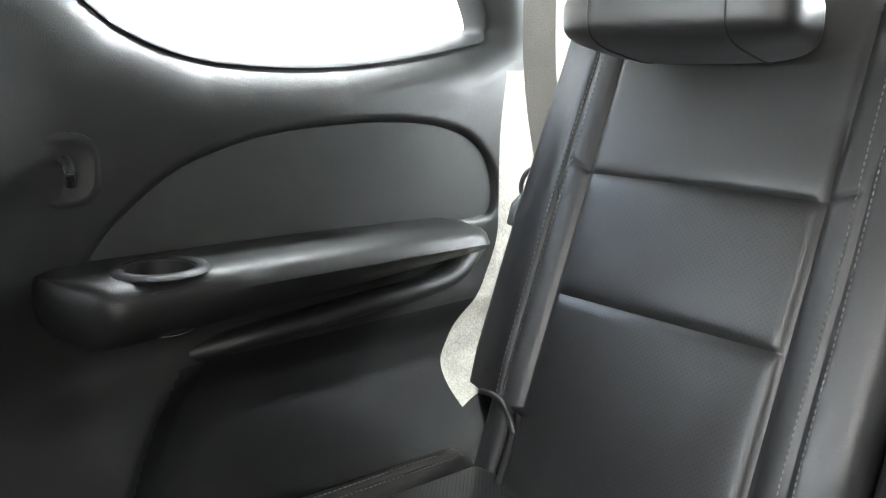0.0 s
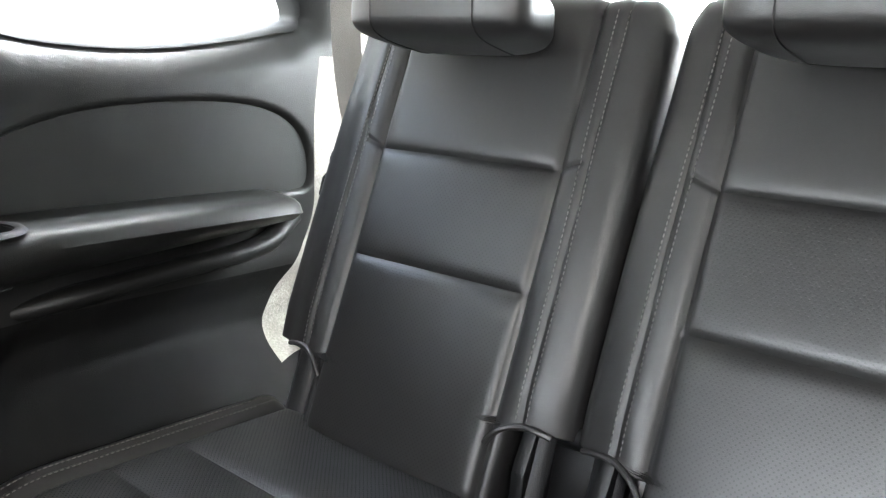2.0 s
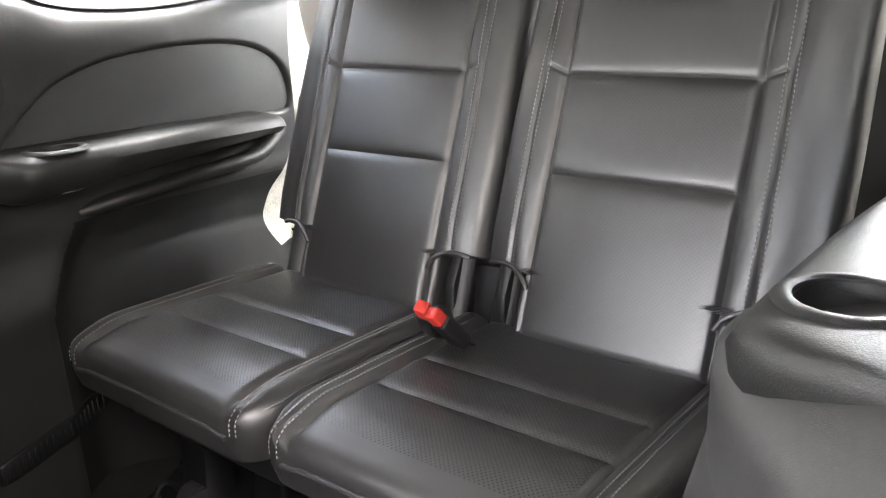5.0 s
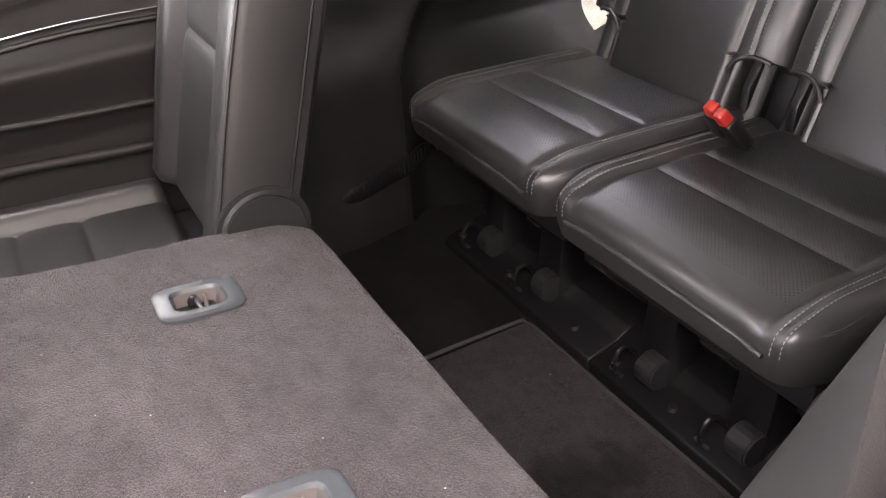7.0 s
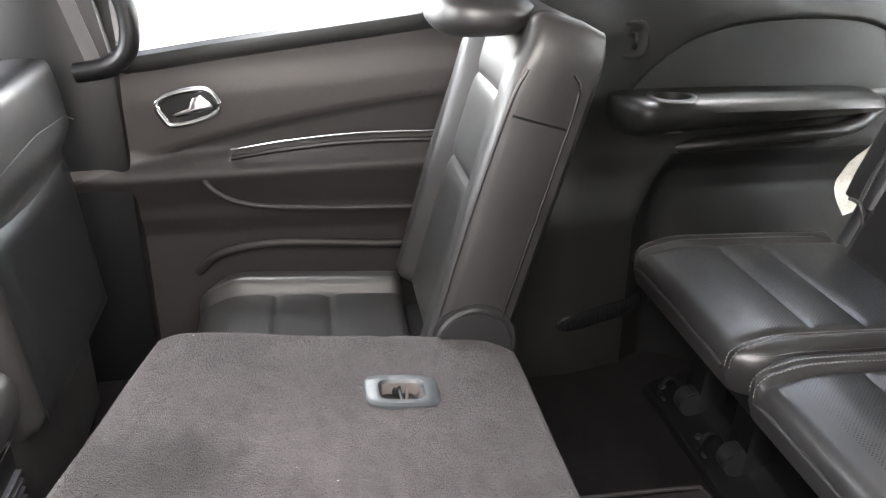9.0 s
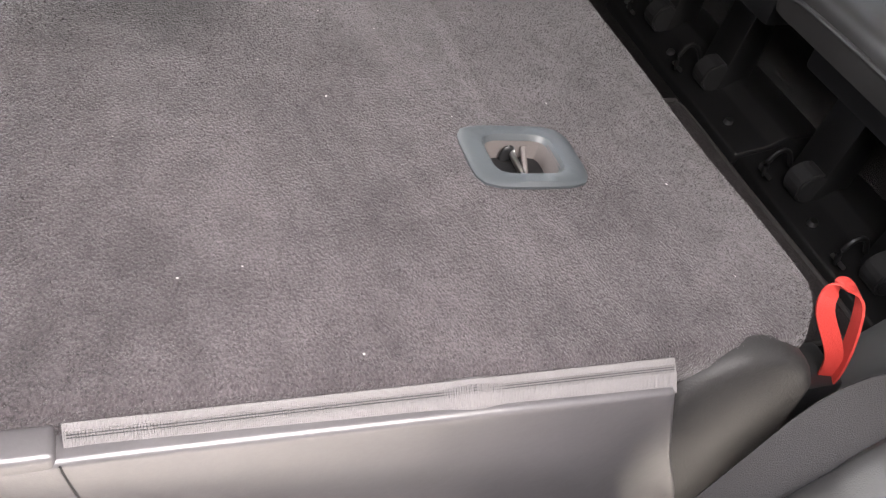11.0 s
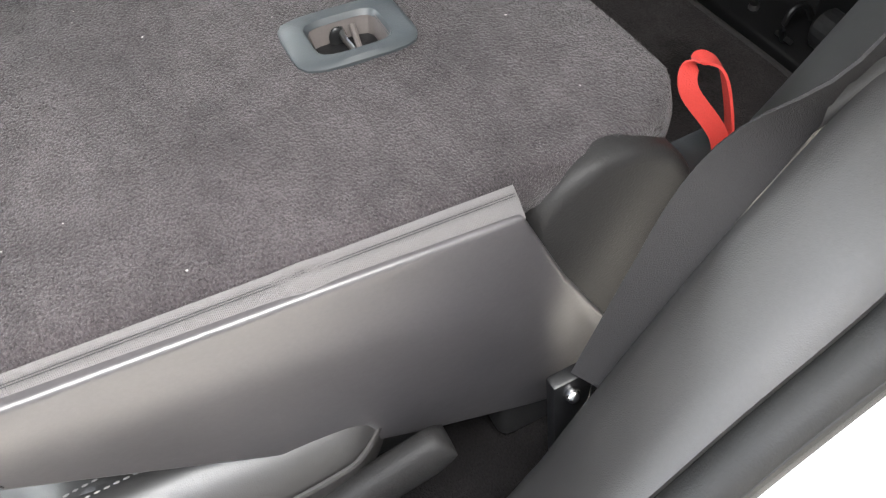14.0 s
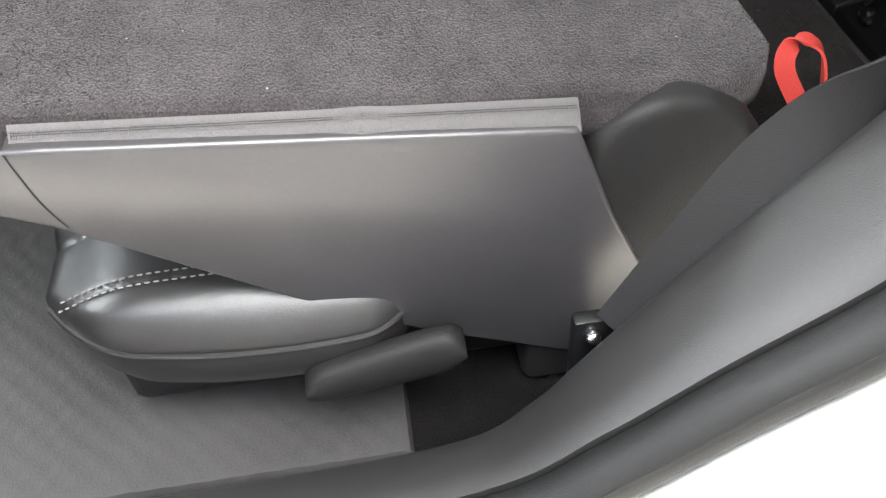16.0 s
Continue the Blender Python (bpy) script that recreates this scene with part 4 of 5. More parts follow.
def part_pile(carpet, root, count=190000):
    """Short upright fibres all over the carpet's face."""
    me = carpet.data
    me.calc_loop_triangles()
    n = len(me.loop_triangles)
    tri = np.empty(n * 3, dtype=np.int32)
    me.loop_triangles.foreach_get("vertices", tri)
    co = np.empty(len(me.vertices) * 3)
    me.vertices.foreach_get("co", co)
    co, tri = co.reshape(-1, 3), tri.reshape(-1, 3)
    a, b, c = co[tri[:, 0]], co[tri[:, 1]], co[tri[:, 2]]
    nrm = np.cross(b - a, c - a)
    area = np.linalg.norm(nrm, axis=1)
    up = nrm[:, 2] / np.maximum(area, 1e-12)
    area[np.abs(up) < 0.35] = 0.0
    area[(a[:, 2] + b[:, 2] + c[:, 2]) / 3 < 0.375] = 0.0
    rng = np.random.default_rng(5)
    pick = rng.choice(n, count, p=area / area.sum())
    r1, r2 = np.sqrt(rng.random(count)), rng.random(count)
    p = a[pick] * (1 - r1)[:, None] + b[pick] * (r1 * (1 - r2))[:, None] + c[pick] * (r1 * r2)[:, None]
    turn = rng.random(count) * 2 * math.pi
    side = np.stack([np.cos(turn), np.sin(turn), np.zeros(count)], 1) * (0.00045 + 0.00035 * rng.random(count))[:, None]
    lean = rng.normal(0, 0.0010, (count, 3)) + np.array([0.0004, -0.0006, 0.0])
    lean[:, 2] = 0.0016 + 0.0012 * rng.random(count)
    p[:, 2] -= 0.0006
    verts = np.stack([p - side, p + side, p + lean], 1).reshape(-1, 3)
    pile = bpy.data.meshes.new("pile")
    pile.vertices.add(count * 3)
    pile.vertices.foreach_set("co", verts.ravel())
    pile.loops.add(count * 3)
    pile.loops.foreach_set("vertex_index", np.arange(count * 3, dtype=np.int32))
    pile.polygons.add(count)
    pile.polygons.foreach_set("loop_start", np.arange(0, count * 3, 3, dtype=np.int32))
    pile.update(calc_edges=True)
    pile.materials.append(PILE)
    ob = new("carpet_nap", pile)
    ob.parent = root
    ob.matrix_parent_inverse = root.matrix_world.inverted()
    ob["label"], ob["kind"] = "short grey carpet fibres", "stuff"
    return ob


def folded_seat():
    root = thing("folding_seat", (-0.28, -0.22, 0.05), "wide second-row seat with its carpet-backed backrest folded flat", "car seat", "second-row seats")
    bm = pad_bm((-0.60, 0, FOLD_Z), (0, 1, 0), (1, 0, 0), (0, 0, 1), 0.0, 0.68, fold_half, fold_depth, 0.045, 0.016, 110, 100)
    for w in bm.verts:
        w.co.x += (0.19 * (w.co.y + 0.43) - 0.024) * max(0.0, min(1.0, (0.08 - w.co.x) / 0.68)) ** 2
    bm.transform(TILT)
    carpet = part("carpet_back", bm, CARPET, root, "worn grey carpet on the seat's back")
    spots = [(-0.134, 0.019), (-0.148, -0.381)]
    holes = []
    for x, y in spots:
        bm = box_bm((x - 0.036, y - 0.028, FOLD_Z - 0.034), (x + 0.036, y + 0.028, FOLD_Z + 0.05), 0.006)
        bm.transform(TILT)
        holes.append(part("cutter", bm, CARPET))
    cut(carpet, holes)
    carpet.data.set_sharp_from_angle(angle=radians(40))
    part_pile(carpet, root)
    # leather body under the carpet, with its thick outer side
    side = [(-0.640, 0.458), (-0.645, 0.440), (-0.60, 0.420), (-0.513, 0.372), (-0.40, 0.287), (-0.30, 0.212), (-0.215, 0.165), (-0.12, 0.120), (-0.04, 0.088), (-0.006, 0.092), (-0.002, 0.120), (-0.035, 0.215), (-0.075, 0.300), (-0.108, 0.390), (-0.112, 0.402), (-0.50, 0.4475)]
    part("leather_side", hull_prism(side, "y", -0.6255, -0.575, 0.0045, 3), VINYL, root, "smooth grey leather side of the backrest")
    inner = [(-0.478, 0.432)] + side[3:-1]
    part("seat_body", hull_prism(inner, "y", -0.574, 0.19, 0.0045, 3), BLACK, root)
    part("side_seam", tube_bm(curve_points([(-0.518, -0.6257, 0.447), (-0.517, -0.6258, 0.435), (-0.512, -0.6258, 0.40), (-0.503, -0.6258, 0.372)], 24), 0.0007, 6), BLACK, root)
    part("side_panel", hull_prism([(-0.648, 0.468), (-0.5195, 0.4558), (-0.5195, 0.430), (-0.640, 0.440)], "y", -0.6253, -0.602, 0.004, 3), VINYL, root, "smooth grey leather panel beside the zip")
    # zip along the carpet's edge
    prof = [(-0.6055, -0.0020), (-0.6095, -0.0050), (-0.6150, -0.0100), (-0.6236, -0.0212)]
    rings = []
    for k in range(80):
        x = -0.516 + 0.406 * k / 79
        base = FOLD_Z - 0.1 * (x + 0.07)
        wob = 0.002 * bell(x, -0.272, 0.015)
        rings.append([(x, y - wob * 0.5, base + z + wob) for y, z in prof] + [(x, y + 0.003, base + z - 0.004 + wob) for y, z in prof[::-1]])
    tape = part("zip_tape", loft_bm(rings), TAPE, root, "grey zip tape along the carpet's edge")
    bm = bmesh.new()
    for k in range(230):
        x = -0.514 + 0.402 * k / 229
        b = box_bm((-0.0005, -0.0030, -0.0006), (0.0005, 0.0030, 0.0006))
        b.transform(Matrix.Translation((x, -0.6118, FOLD_Z - 0.1 * (x + 0.07) - 0.0066 + 0.003 * bell(x, -0.272, 0.015))) @ pose(0, 0, 0, 46))
        me = bpy.data.meshes.new("t")
        b.to_mesh(me)
        b.free()
        bm.from_mesh(me)
        bpy.data.meshes.remove(me)
    part("zip_teeth", bm, TAPE, tape, smooth=False)["kind"] = "stuff"
    for dy in (-0.0006, 0.0006):
        part("zip_gap", tube_bm([(-0.514, -0.6118 + dy, FOLD_Z + 0.0384 + dy), (-0.28, -0.6118 + dy, FOLD_Z + 0.0152 + dy), (-0.272, -0.6122 + dy, FOLD_Z + 0.0170 + dy), (-0.264, -0.6118 + dy, FOLD_Z + 0.0136 + dy), (-0.112, -0.6118 + dy, FOLD_Z - 0.0018 + dy)], 0.0004, 5), PLASTIC, tape)
    # sunken tether anchors
    for x0, y in spots:
        fr = bmesh.new()
        rings = []
        for hx, hy, h in ((0.056, 0.042, -0.004), (0.056, 0.042, 0.003), (0.052, 0.038, 0.006), (0.035, 0.027, 0.005), (0.032, 0.024, 0.000)):
            ring = []
            for k in range(32):
                a = 2 * math.pi * k / 32
                c, s = math.cos(a), math.sin(a)
                q = (abs(c) ** 5 + abs(s) ** 5) ** (-1 / 5)
                ring.append(TILT @ Vector((x0 + hx * c * q, y + hy * s * q, FOLD_Z + h)))
            rings.append(ring)
        rows = [[fr.verts.new(p) for p in r] for r in rings]
        for a, b in zip(rows, rows[1:]):
            for i in range(32):
                fr.faces.new((a[i], a[(i + 1) % 32], b[(i + 1) % 32], b[i]))
        anchor = part("tether_anchor", fr, SILVER, root, "blue-grey plastic bezel of a sunken tether anchor")
        cup = []
        for hx, hy, h in ((0.0325, 0.0255, 0.0020), (0.030, 0.023, -0.010), (0.027, 0.019, -0.030), (0.020, 0.013, -0.031)):
            cup.append([TILT @ Vector((x0 + hx * math.cos(a) * (abs(math.cos(a)) ** 6 + abs(math.sin(a)) ** 6) ** (-1 / 6), y + hy * math.sin(a) * (abs(math.cos(a)) ** 6 + abs(math.sin(a)) ** 6) ** (-1 / 6), FOLD_Z + h)) for a in [2 * math.pi * k / 32 for k in range(32)]])
        bm = loft_bm(cup, True, False)
        bm.faces.new([v for v in bm.verts][-32:])
        part("cup", bm, CUPGREY, anchor, "grey-brown plastic recess")
        bm = bmesh.new()
        bmesh.ops.create_uvsphere(bm, u_segments=16, v_segments=10, radius=0.0095)
        bm.transform(TILT @ Matrix.Translation((x0 - 0.004, y + 0.0190, FOLD_Z - 0.012)) @ Matrix.Diagonal((0.8, 0.35, 1.1, 1)))
        part("slot", bm, BLACK, anchor, "dark slot where the wire leaves the recess")
        part("divider", tube_bm([TILT @ Vector((x0 + 0.012, y + 0.022, FOLD_Z - 0.006)), TILT @ Vector((x0 + 0.008, y - 0.018, FOLD_Z - 0.028))], 0.003, 8), CUPGREY, anchor)
        hook = [TILT @ p for p in curve_points([(x0, y + 0.022, FOLD_Z - 0.006), (x0, y + 0.012, FOLD_Z - 0.010), (x0 + 0.003, y - 0.006, FOLD_Z - 0.014), (x0 + 0.006, y - 0.020, FOLD_Z - 0.022)], 14)]
        part("wire", tube_bm(hook, 0.0030, 8), STEEL, anchor, "bent steel anchor wire")
        part("screw", tube_bm([TILT @ Vector((x0 + 0.02, y - 0.012, FOLD_Z - 0.028)), TILT @ Vector((x0 + 0.02, y - 0.012, FOLD_Z - 0.018))], 0.005, 8), STEEL, anchor)
    # cushion below
    cz = 0.262

    def depth(u, v):
        inner = smoothstep(-0.497, -0.475, u) * (1 - smoothstep(0.055, 0.075, u))
        d = inner * (puff(v, -0.2, 0.119, 0.014, 0.016) + puff(v, 0.119, 0.272, 0.014, 0.016) + puff(v, 0.272, 0.6, 0.014, 0.016))
        d -= 0.004 * inner * (bell(v, 0.119, 0.004) + bell(v, 0.272, 0.004))
        d -= 0.004 * bell(u, -0.498, 0.004)
        d -= 0.003 * bell(u, -0.585, 0.003)
        d -= 0.030 * smoothstep(-0.590, -0.655, u) ** 1.5 if u < -0.59 else 0.0
        d -= 0.03 * (1 - smoothstep(0, 0.14, v)) ** 2
        d -= 0.022 * smoothstep(0.24, 0.42, v) * (1 - smoothstep(-0.56, -0.50, u))
        return d

    def reach(v):
        bow = math.sin(math.pi * min(max(v / 0.46, 0.0), 1.0))
        return -0.600 - 0.050 * bow ** 0.7 + 0.05 * (1 - min(v / 0.10, 1)) ** 2 + 0.075 * smoothstep(0.30, 0.42, v), 0.16
    part("cushion", pad_bm((-0.60, 0, cz), (0, 1, 0), (1, 0, 0), (0, 0, 1), 0.0, 0.46, reach, depth, 0.10, 0.024, 150, 110,
                           lambda u, v: 1 if -0.49 < u < 0.07 and v > 0.04 else 0), [LEATHER, PERF], root)
    lines = []
    for off in (0.0, 0.011):
        lines.append([(-0.57 + 0.42 * k / 50, -0.5795 - off, cz + depth(-0.5795 - off, 0.03 + 0.42 * k / 50) + 0.0012) for k in range(51)])
    part("side_piping", tube_bm([(-0.59 + 0.44 * k / 50, reach(0.01 + 0.44 * k / 50)[0] - 0.0005, cz - 0.042 - 0.012 * (k / 50) ** 2) for k in range(51)], 0.0026, 6), LEATHER, root)
    part("stitching", stitches_bm(lines, 0.005, 0.003, 0.0011), THREAD, root, "white double stitching")["kind"] = "stuff"
    part("seat_base", hull_prism([(-0.56, 0.06), (-0.10, 0.06), (-0.02, 0.10), (-0.05, 0.20), (-0.56, 0.20)], "y", -0.575, 0.14, 0.012), PLASTIC, root)
    # recliner cover
    cover = [(-0.150, 0.055), (-0.140, 0.15), (-0.118, 0.22), (-0.106, 0.30), (-0.099, 0.380), (-0.075, 0.400), (-0.044, 0.412), (-0.006, 0.408), (0.028, 0.386), (0.050, 0.354), (0.054, 0.30), (0.040, 0.16), (0.015, 0.055)]
    bm = hull_prism(cover, "y", -0.619, -0.556, 0.014, 4)
    part("recliner_cover", bm, COVERPLASTIC, root, "moulded grey plastic hinge cover")
    # release lever
    rings = []
    for k in range(24):
        s = k / 23
        x = -0.362 + 0.150 * s
        h = 0.021 + 0.006 * smoothstep(0.0, 0.8, s)
        z = 0.165 + 0.030 * s
        if s > 0.85:
            h *= math.sqrt(max(0.05, 1 - ((s - 0.85) / 0.15) ** 2))
        if s < 0.15:
            h *= math.sqrt(max(0.06, 1 - (1 - s / 0.15) ** 2))
        ring = []
        for a in range(16):
            t = 2 * math.pi * a / 16
            c, q = math.cos(t), math.sin(t)
            e = (abs(c) ** 2.6 + abs(q) ** 2.6) ** (-1 / 2.6)
            ring.append((x, -0.655 + 0.016 * c * e, z + h * q * e))
        rings.append(ring)
    part("release_lever", loft_bm(rings), COVERPLASTIC, root, "dark plastic tilt lever")
    # red pull strap behind the hinge
    loop = curve_points([(0.104, -0.590, 0.28), (0.097, -0.588, 0.340), (0.076, -0.566, 0.386), (0.083, -0.557, 0.405), (0.096, -0.560, 0.407), (0.105, -0.572, 0.393), (0.106, -0.590, 0.340), (0.106, -0.592, 0.28)], 48)
    part("pull_strap", strap_bm(loop, 0.016, lambda i: Vector((0.75, -0.25, 0.1)).lerp(Vector((0.25, 0.85, 0.0)), smoothstep(14, 30, i))), REDWEB, root, "bright red woven pull strap loop")
    part("strap_mount", box_bm((0.05, -0.602, 0.20), (0.118, -0.55, 0.318), 0.008), BLACK, root)
    return root


folded_seat()


# ---- second row: upright single seat on the far side ----
def far_seat():
    root = thing("single_seat", (-0.05, 0.41, 0.05), "black leather second-row seat standing upright with its headrest tipped forward", "car seat", "second-row seats")
    O, V, N = Vector((-0.030, 0.410, 0.40)), Vector((0.279, 0, 0.960)), Vector((-0.960, 0, 0.279))

    def depth(u, v):
        w = abs(u)
        d = 0.0
        if w < 0.13:
            d += (puff(v, -0.1, 0.22, 0.010) + puff(v, 0.22, 0.39, 0.010) + puff(v, 0.39, 0.6, 0.010)) * puff(w, -1, 0.13, 1.0, 0.006)
        d -= 0.010 * bell(w, 0.133, 0.006)
        d += 0.035 * smoothstep(0.133, 0.165, w) * (1 - 0.4 * smoothstep(0.42, 0.52, v))
        return d

    def half(v):
        b = 0.215
        if v > 0.475:
            k = min((v - 0.475) / 0.07, 1)
            b -= 0.035 * (1 - math.sqrt(max(0, 1 - k * k)))
        return -b, b
    part("backrest", pad_bm(O, (0, -1, 0), V, N, -0.085, 0.545, half, depth, 0.110, 0.026, 110, 150, lambda u, v: 1 if abs(u) < 0.125 and v < 0.385 else 0), [LEATHER, PERF], root)
    for s in (-1, 1):
        e = s * 0.2165
        at = lambda v, d: O + Vector((0, -e, 0)) + V * v + N * d
        part("side_seam", tube_bm(curve_points([at(0.02, -0.080), at(0.30, -0.080), at(0.44, -0.078), at(0.47, -0.06)], 24), 0.0025, 6), BLACK, root)
        part("side_seam", tube_bm([at(0.385, 0.015), at(0.385, -0.03), at(0.385, -0.080)], 0.0022, 6), BLACK, root)
        part("side_piping", tube_bm(curve_points([at(0.02, 0.028), at(0.2, 0.030), at(0.40, 0.024), at(0.46, 0.014)], 24), 0.003, 6), LEATHER, root)
    top = O + V * 0.52
    bm = bmesh.new()
    bmesh.ops.create_uvsphere(bm, u_segments=40, v_segments=24, radius=1.0)
    for w in bm.verts:
        c = w.co
        e = [math.copysign(abs(q) ** 0.72, q) for q in c]
        w.co = Vector((0.092 * e[0], 0.125 * e[1], 0.040 * e[2] * (1 - 0.25 * e[0])))
    bm.transform(Matrix.Translation((0.048, 0.405, 0.908)) @ pose(0, 0, 0, 0, 4, 0))
    head = part("headrest", bm, LEATHER, root)
    ring = [(0.048 + 0.088 * math.cos(a), 0.405 + 0.118 * math.sin(a), 0.896 - 0.006 * math.cos(a)) for a in [2 * math.pi * k / 48 for k in range(49)]]
    part("headrest_seam", tube_bm(ring, 0.0022, 6), BLACK, head)
    part("headrest_bracket", box_bm((0.10, 0.34, 0.86), (0.145, 0.47, 0.915), 0.01), BLACK, head)

    def cdepth(u, v):
        d = puff(v, 0.0, 0.16, 0.008) + puff(v, 0.16, 0.27, 0.008) + puff(v, 0.27, 0.6, 0.008) if abs(u) < 0.14 else 0.0
        d -= 0.005 * bell(abs(u), 0.142, 0.005)
        d += 0.030 * smoothstep(0.142, 0.175, abs(u))
        d -= 0.03 * (1 - smoothstep(0, 0.12, v)) ** 2
        return d
    part("cushion", pad_bm((-0.50, 0.42, 0.315), (0, -1, 0), (1, 0, -0.06), (0.06, 0, 1), 0.0, 0.43, lambda v: (-0.225 + 0.05 * max(0, 1 - v / 0.08) ** 2, 0.225 - 0.05 * max(0, 1 - v / 0.08) ** 2), cdepth, 0.12, 0.03, 90, 130, lambda u, v: 1 if abs(u) < 0.135 and v > 0.06 else 0), [LEATHER, PERF], root)
    part("seat_base", box_bm((-0.42, 0.22, 0.05), (-0.02, 0.60, 0.25), 0.015), PLASTIC, root)
    pivot = bmesh.new()
    bmesh.ops.create_cone(pivot, cap_ends=True, segments=32, radius1=0.075, radius2=0.075, depth=0.05, matrix=Matrix.Translation((0.01, 0.205, 0.375)) @ pose(0, 0, 0, 90))
    bmesh.ops.bevel(pivot, geom=[e for e in pivot.edges if e.calc_face_angle(0) > 1], offset=0.012, segments=3, affect="EDGES")
    part("pivot_cover", pivot, PLASTIC, root)
    return root


far_seat().location.z += 0.018


# ---- near door opening: arch trim, seal, painted sill ----
def arch_trim():
    inner = curve_points([(-0.80, -0.700, 0.080), (-0.45, -0.700, 0.076), (-0.23, -0.698, 0.090), (-0.155, -0.696, 0.140), (-0.11, -0.695, 0.200), (-0.02, -0.695, 0.322), (0.060, -0.697, 0.422), (0.098, -0.710, 0.490), (0.118, -0.748, 0.56), (0.135, -0.778, 0.65), (0.160, -0.786, 0.76), (0.165, -0.786, 0.90), (0.12, -0.78, 1.05), (0.05, -0.76, 1.21)], 90)
    outer = curve_points([(-0.80, -0.797, 0.155), (-0.45, -0.797, 0.160), (-0.22, -0.797, 0.193), (-0.126, -0.797, 0.256), (-0.05, -0.797, 0.324), (0.046, -0.799, 0.410), (0.081, -0.806, 0.50), (0.100, -0.815, 0.60), (0.110, -0.825, 0.74), (0.110, -0.825, 0.88), (0.08, -0.82, 1.06), (0.03, -0.80, 1.21)], 90)
    rings = []
    for a, b in zip(inner, outer):
        mid1, mid2 = a.lerp(b, 0.35), a.lerp(b, 0.72)
        lift = Vector((-0.4, 0, 0.9)) * 0.012
        skirt = 1 - 0.93 * smoothstep(0.40, 0.52, a.z)
        rings.append([a + Vector((0.02, 0.02, -0.06)) * skirt, a, a.lerp(b, 0.12) + lift * 0.7, mid1 + lift, mid2 + lift, a.lerp(b, 0.92) + lift * 0.5, b, b + Vector((0.01, 0, -0.03))])
    ob = part("arch_trim", loft_bm(rings, closed=False), VINYLTRIM)
    tagged(ob, "grained dark grey plastic trim round the open door", "car trim", kind="structure")
    s = ob.modifiers.new("thick", "SOLIDIFY")
    s.thickness, s.offset = 0.006, 0
    bulb = [p + Vector((0.008, -0.021, -0.018)) for p in outer]
    seal = part("door_seal", tube_bm(bulb, 0.023, 14), RUBBER)
    tagged(seal, "black rubber door seal along the opening", "door seal", kind="structure")
    line = [p + Vector((0.008, -0.039, -0.006)) for p in outer]
    tagged(part("seal_lip", tube_bm(line, 0.004, 6), RUBBER, seal), "thin lip of the door seal")
    rings = []
    for p in outer:
        o = p + Vector((0.013, -0.042, -0.044))
        rings.append([o + Vector((0, 0.02, -0.01)), o, o + Vector((0.004, -0.012, -0.004)), o + Vector((0.02, -0.05, -0.05)), o + Vector((0.03, -0.10, -0.11)), o + Vector((0.03, -0.13, -0.30))])
    sill = part("body_sill", loft_bm(rings, closed=False), PAINT)
    tagged(sill, "glossy white painted body sill below the door opening", "car body", kind="structure")
    s = sill.modifiers.new("thick", "SOLIDIFY")
    s.thickness, s.offset = 0.004, 0


VINYLTRIM = leather_material("grained_sill_trim", (0.028, 0.0265, 0.0263), 0.55, False, 0.25)
arch_trim()


# ---- belts ----
def belt(name, pts, width, wide, label, mat):
    root = thing(name, pts[-1], label, "seat belt", "seat belts")
    path = curve_points(pts, 40)
    part("webbing", strap_bm(path, width, wide), mat, root)
    return root


near_belt = belt("seat_belt", [(-0.03, -0.776, 1.20), (0.008, -0.777, 1.10), (0.030, -0.772, 1.00), (0.051, -0.763, 0.90), (0.072, -0.752, 0.80), (0.094, -0.742, 0.70), (0.112, -0.729, 0.60), (0.100, -0.706, 0.51), (0.060, -0.678, 0.44), (0.020, -0.667, 0.38), (-0.022, -0.672, 0.313), (-0.080, -0.680, 0.212)], 0.048,
                 lambda i: Vector((-0.96, 0.0, 0.0)).lerp(Vector((-0.62, 0.75, 0.10)), smoothstep(25, 32, i)), "dark grey seat-belt webbing hanging beside the folded seat", WEBBING)
part("anchor_plate", box_bm((-0.115, -0.668, 0.052), (-0.075, -0.652, 0.215), 0.004), BLACK, near_belt)
bm = bmesh.new()
bmesh.ops.create_uvsphere(bm, u_segments=16, v_segments=10, radius=0.008)
bm.transform(Matrix.Translation((-0.098, -0.672, 0.199)))
part("anchor_bolt", bm, CHROME, near_belt, "pale anchor bolt head")
far_belt = belt("seat_belt", [(1.14, 0.63, 1.18), (1.128, 0.62, 1.033), (1.131, 0.62, 0.949), (1.144, 0.62, 0.863), (1.164, 0.62, 0.78), (1.18, 0.62, 0.66)], 0.050, lambda i: (0.68, -0.73, 0.0), "pale grey seat-belt webbing hanging beside the rear seat", PALEWEB)
tongue_at = Matrix.Translation((1.085, 0.60, 0.725)) @ pose(0, 0, 0, 12, 20, 30)
bm = hull_prism([(-0.017, -0.036), (0.017, -0.036), (0.020, -0.004), (0.010, 0.016), (-0.010, 0.016), (-0.020, -0.004)], "x", -0.006, 0.006, 0.003)
bm.transform(tongue_at)
tongue = part("belt_tongue", bm, BLACK, far_belt, "black belt tongue and stop")
bm = tube_bm([(0, 0.015 * math.cos(a), 0.036 + 0.024 * math.sin(a)) for a in [2 * math.pi * k / 24 for k in range(25)]], 0.004, 8, 1.0, (1, 0, 0))
bm.transform(tongue_at)
part("tongue_loop", bm, BLACK, tongue)


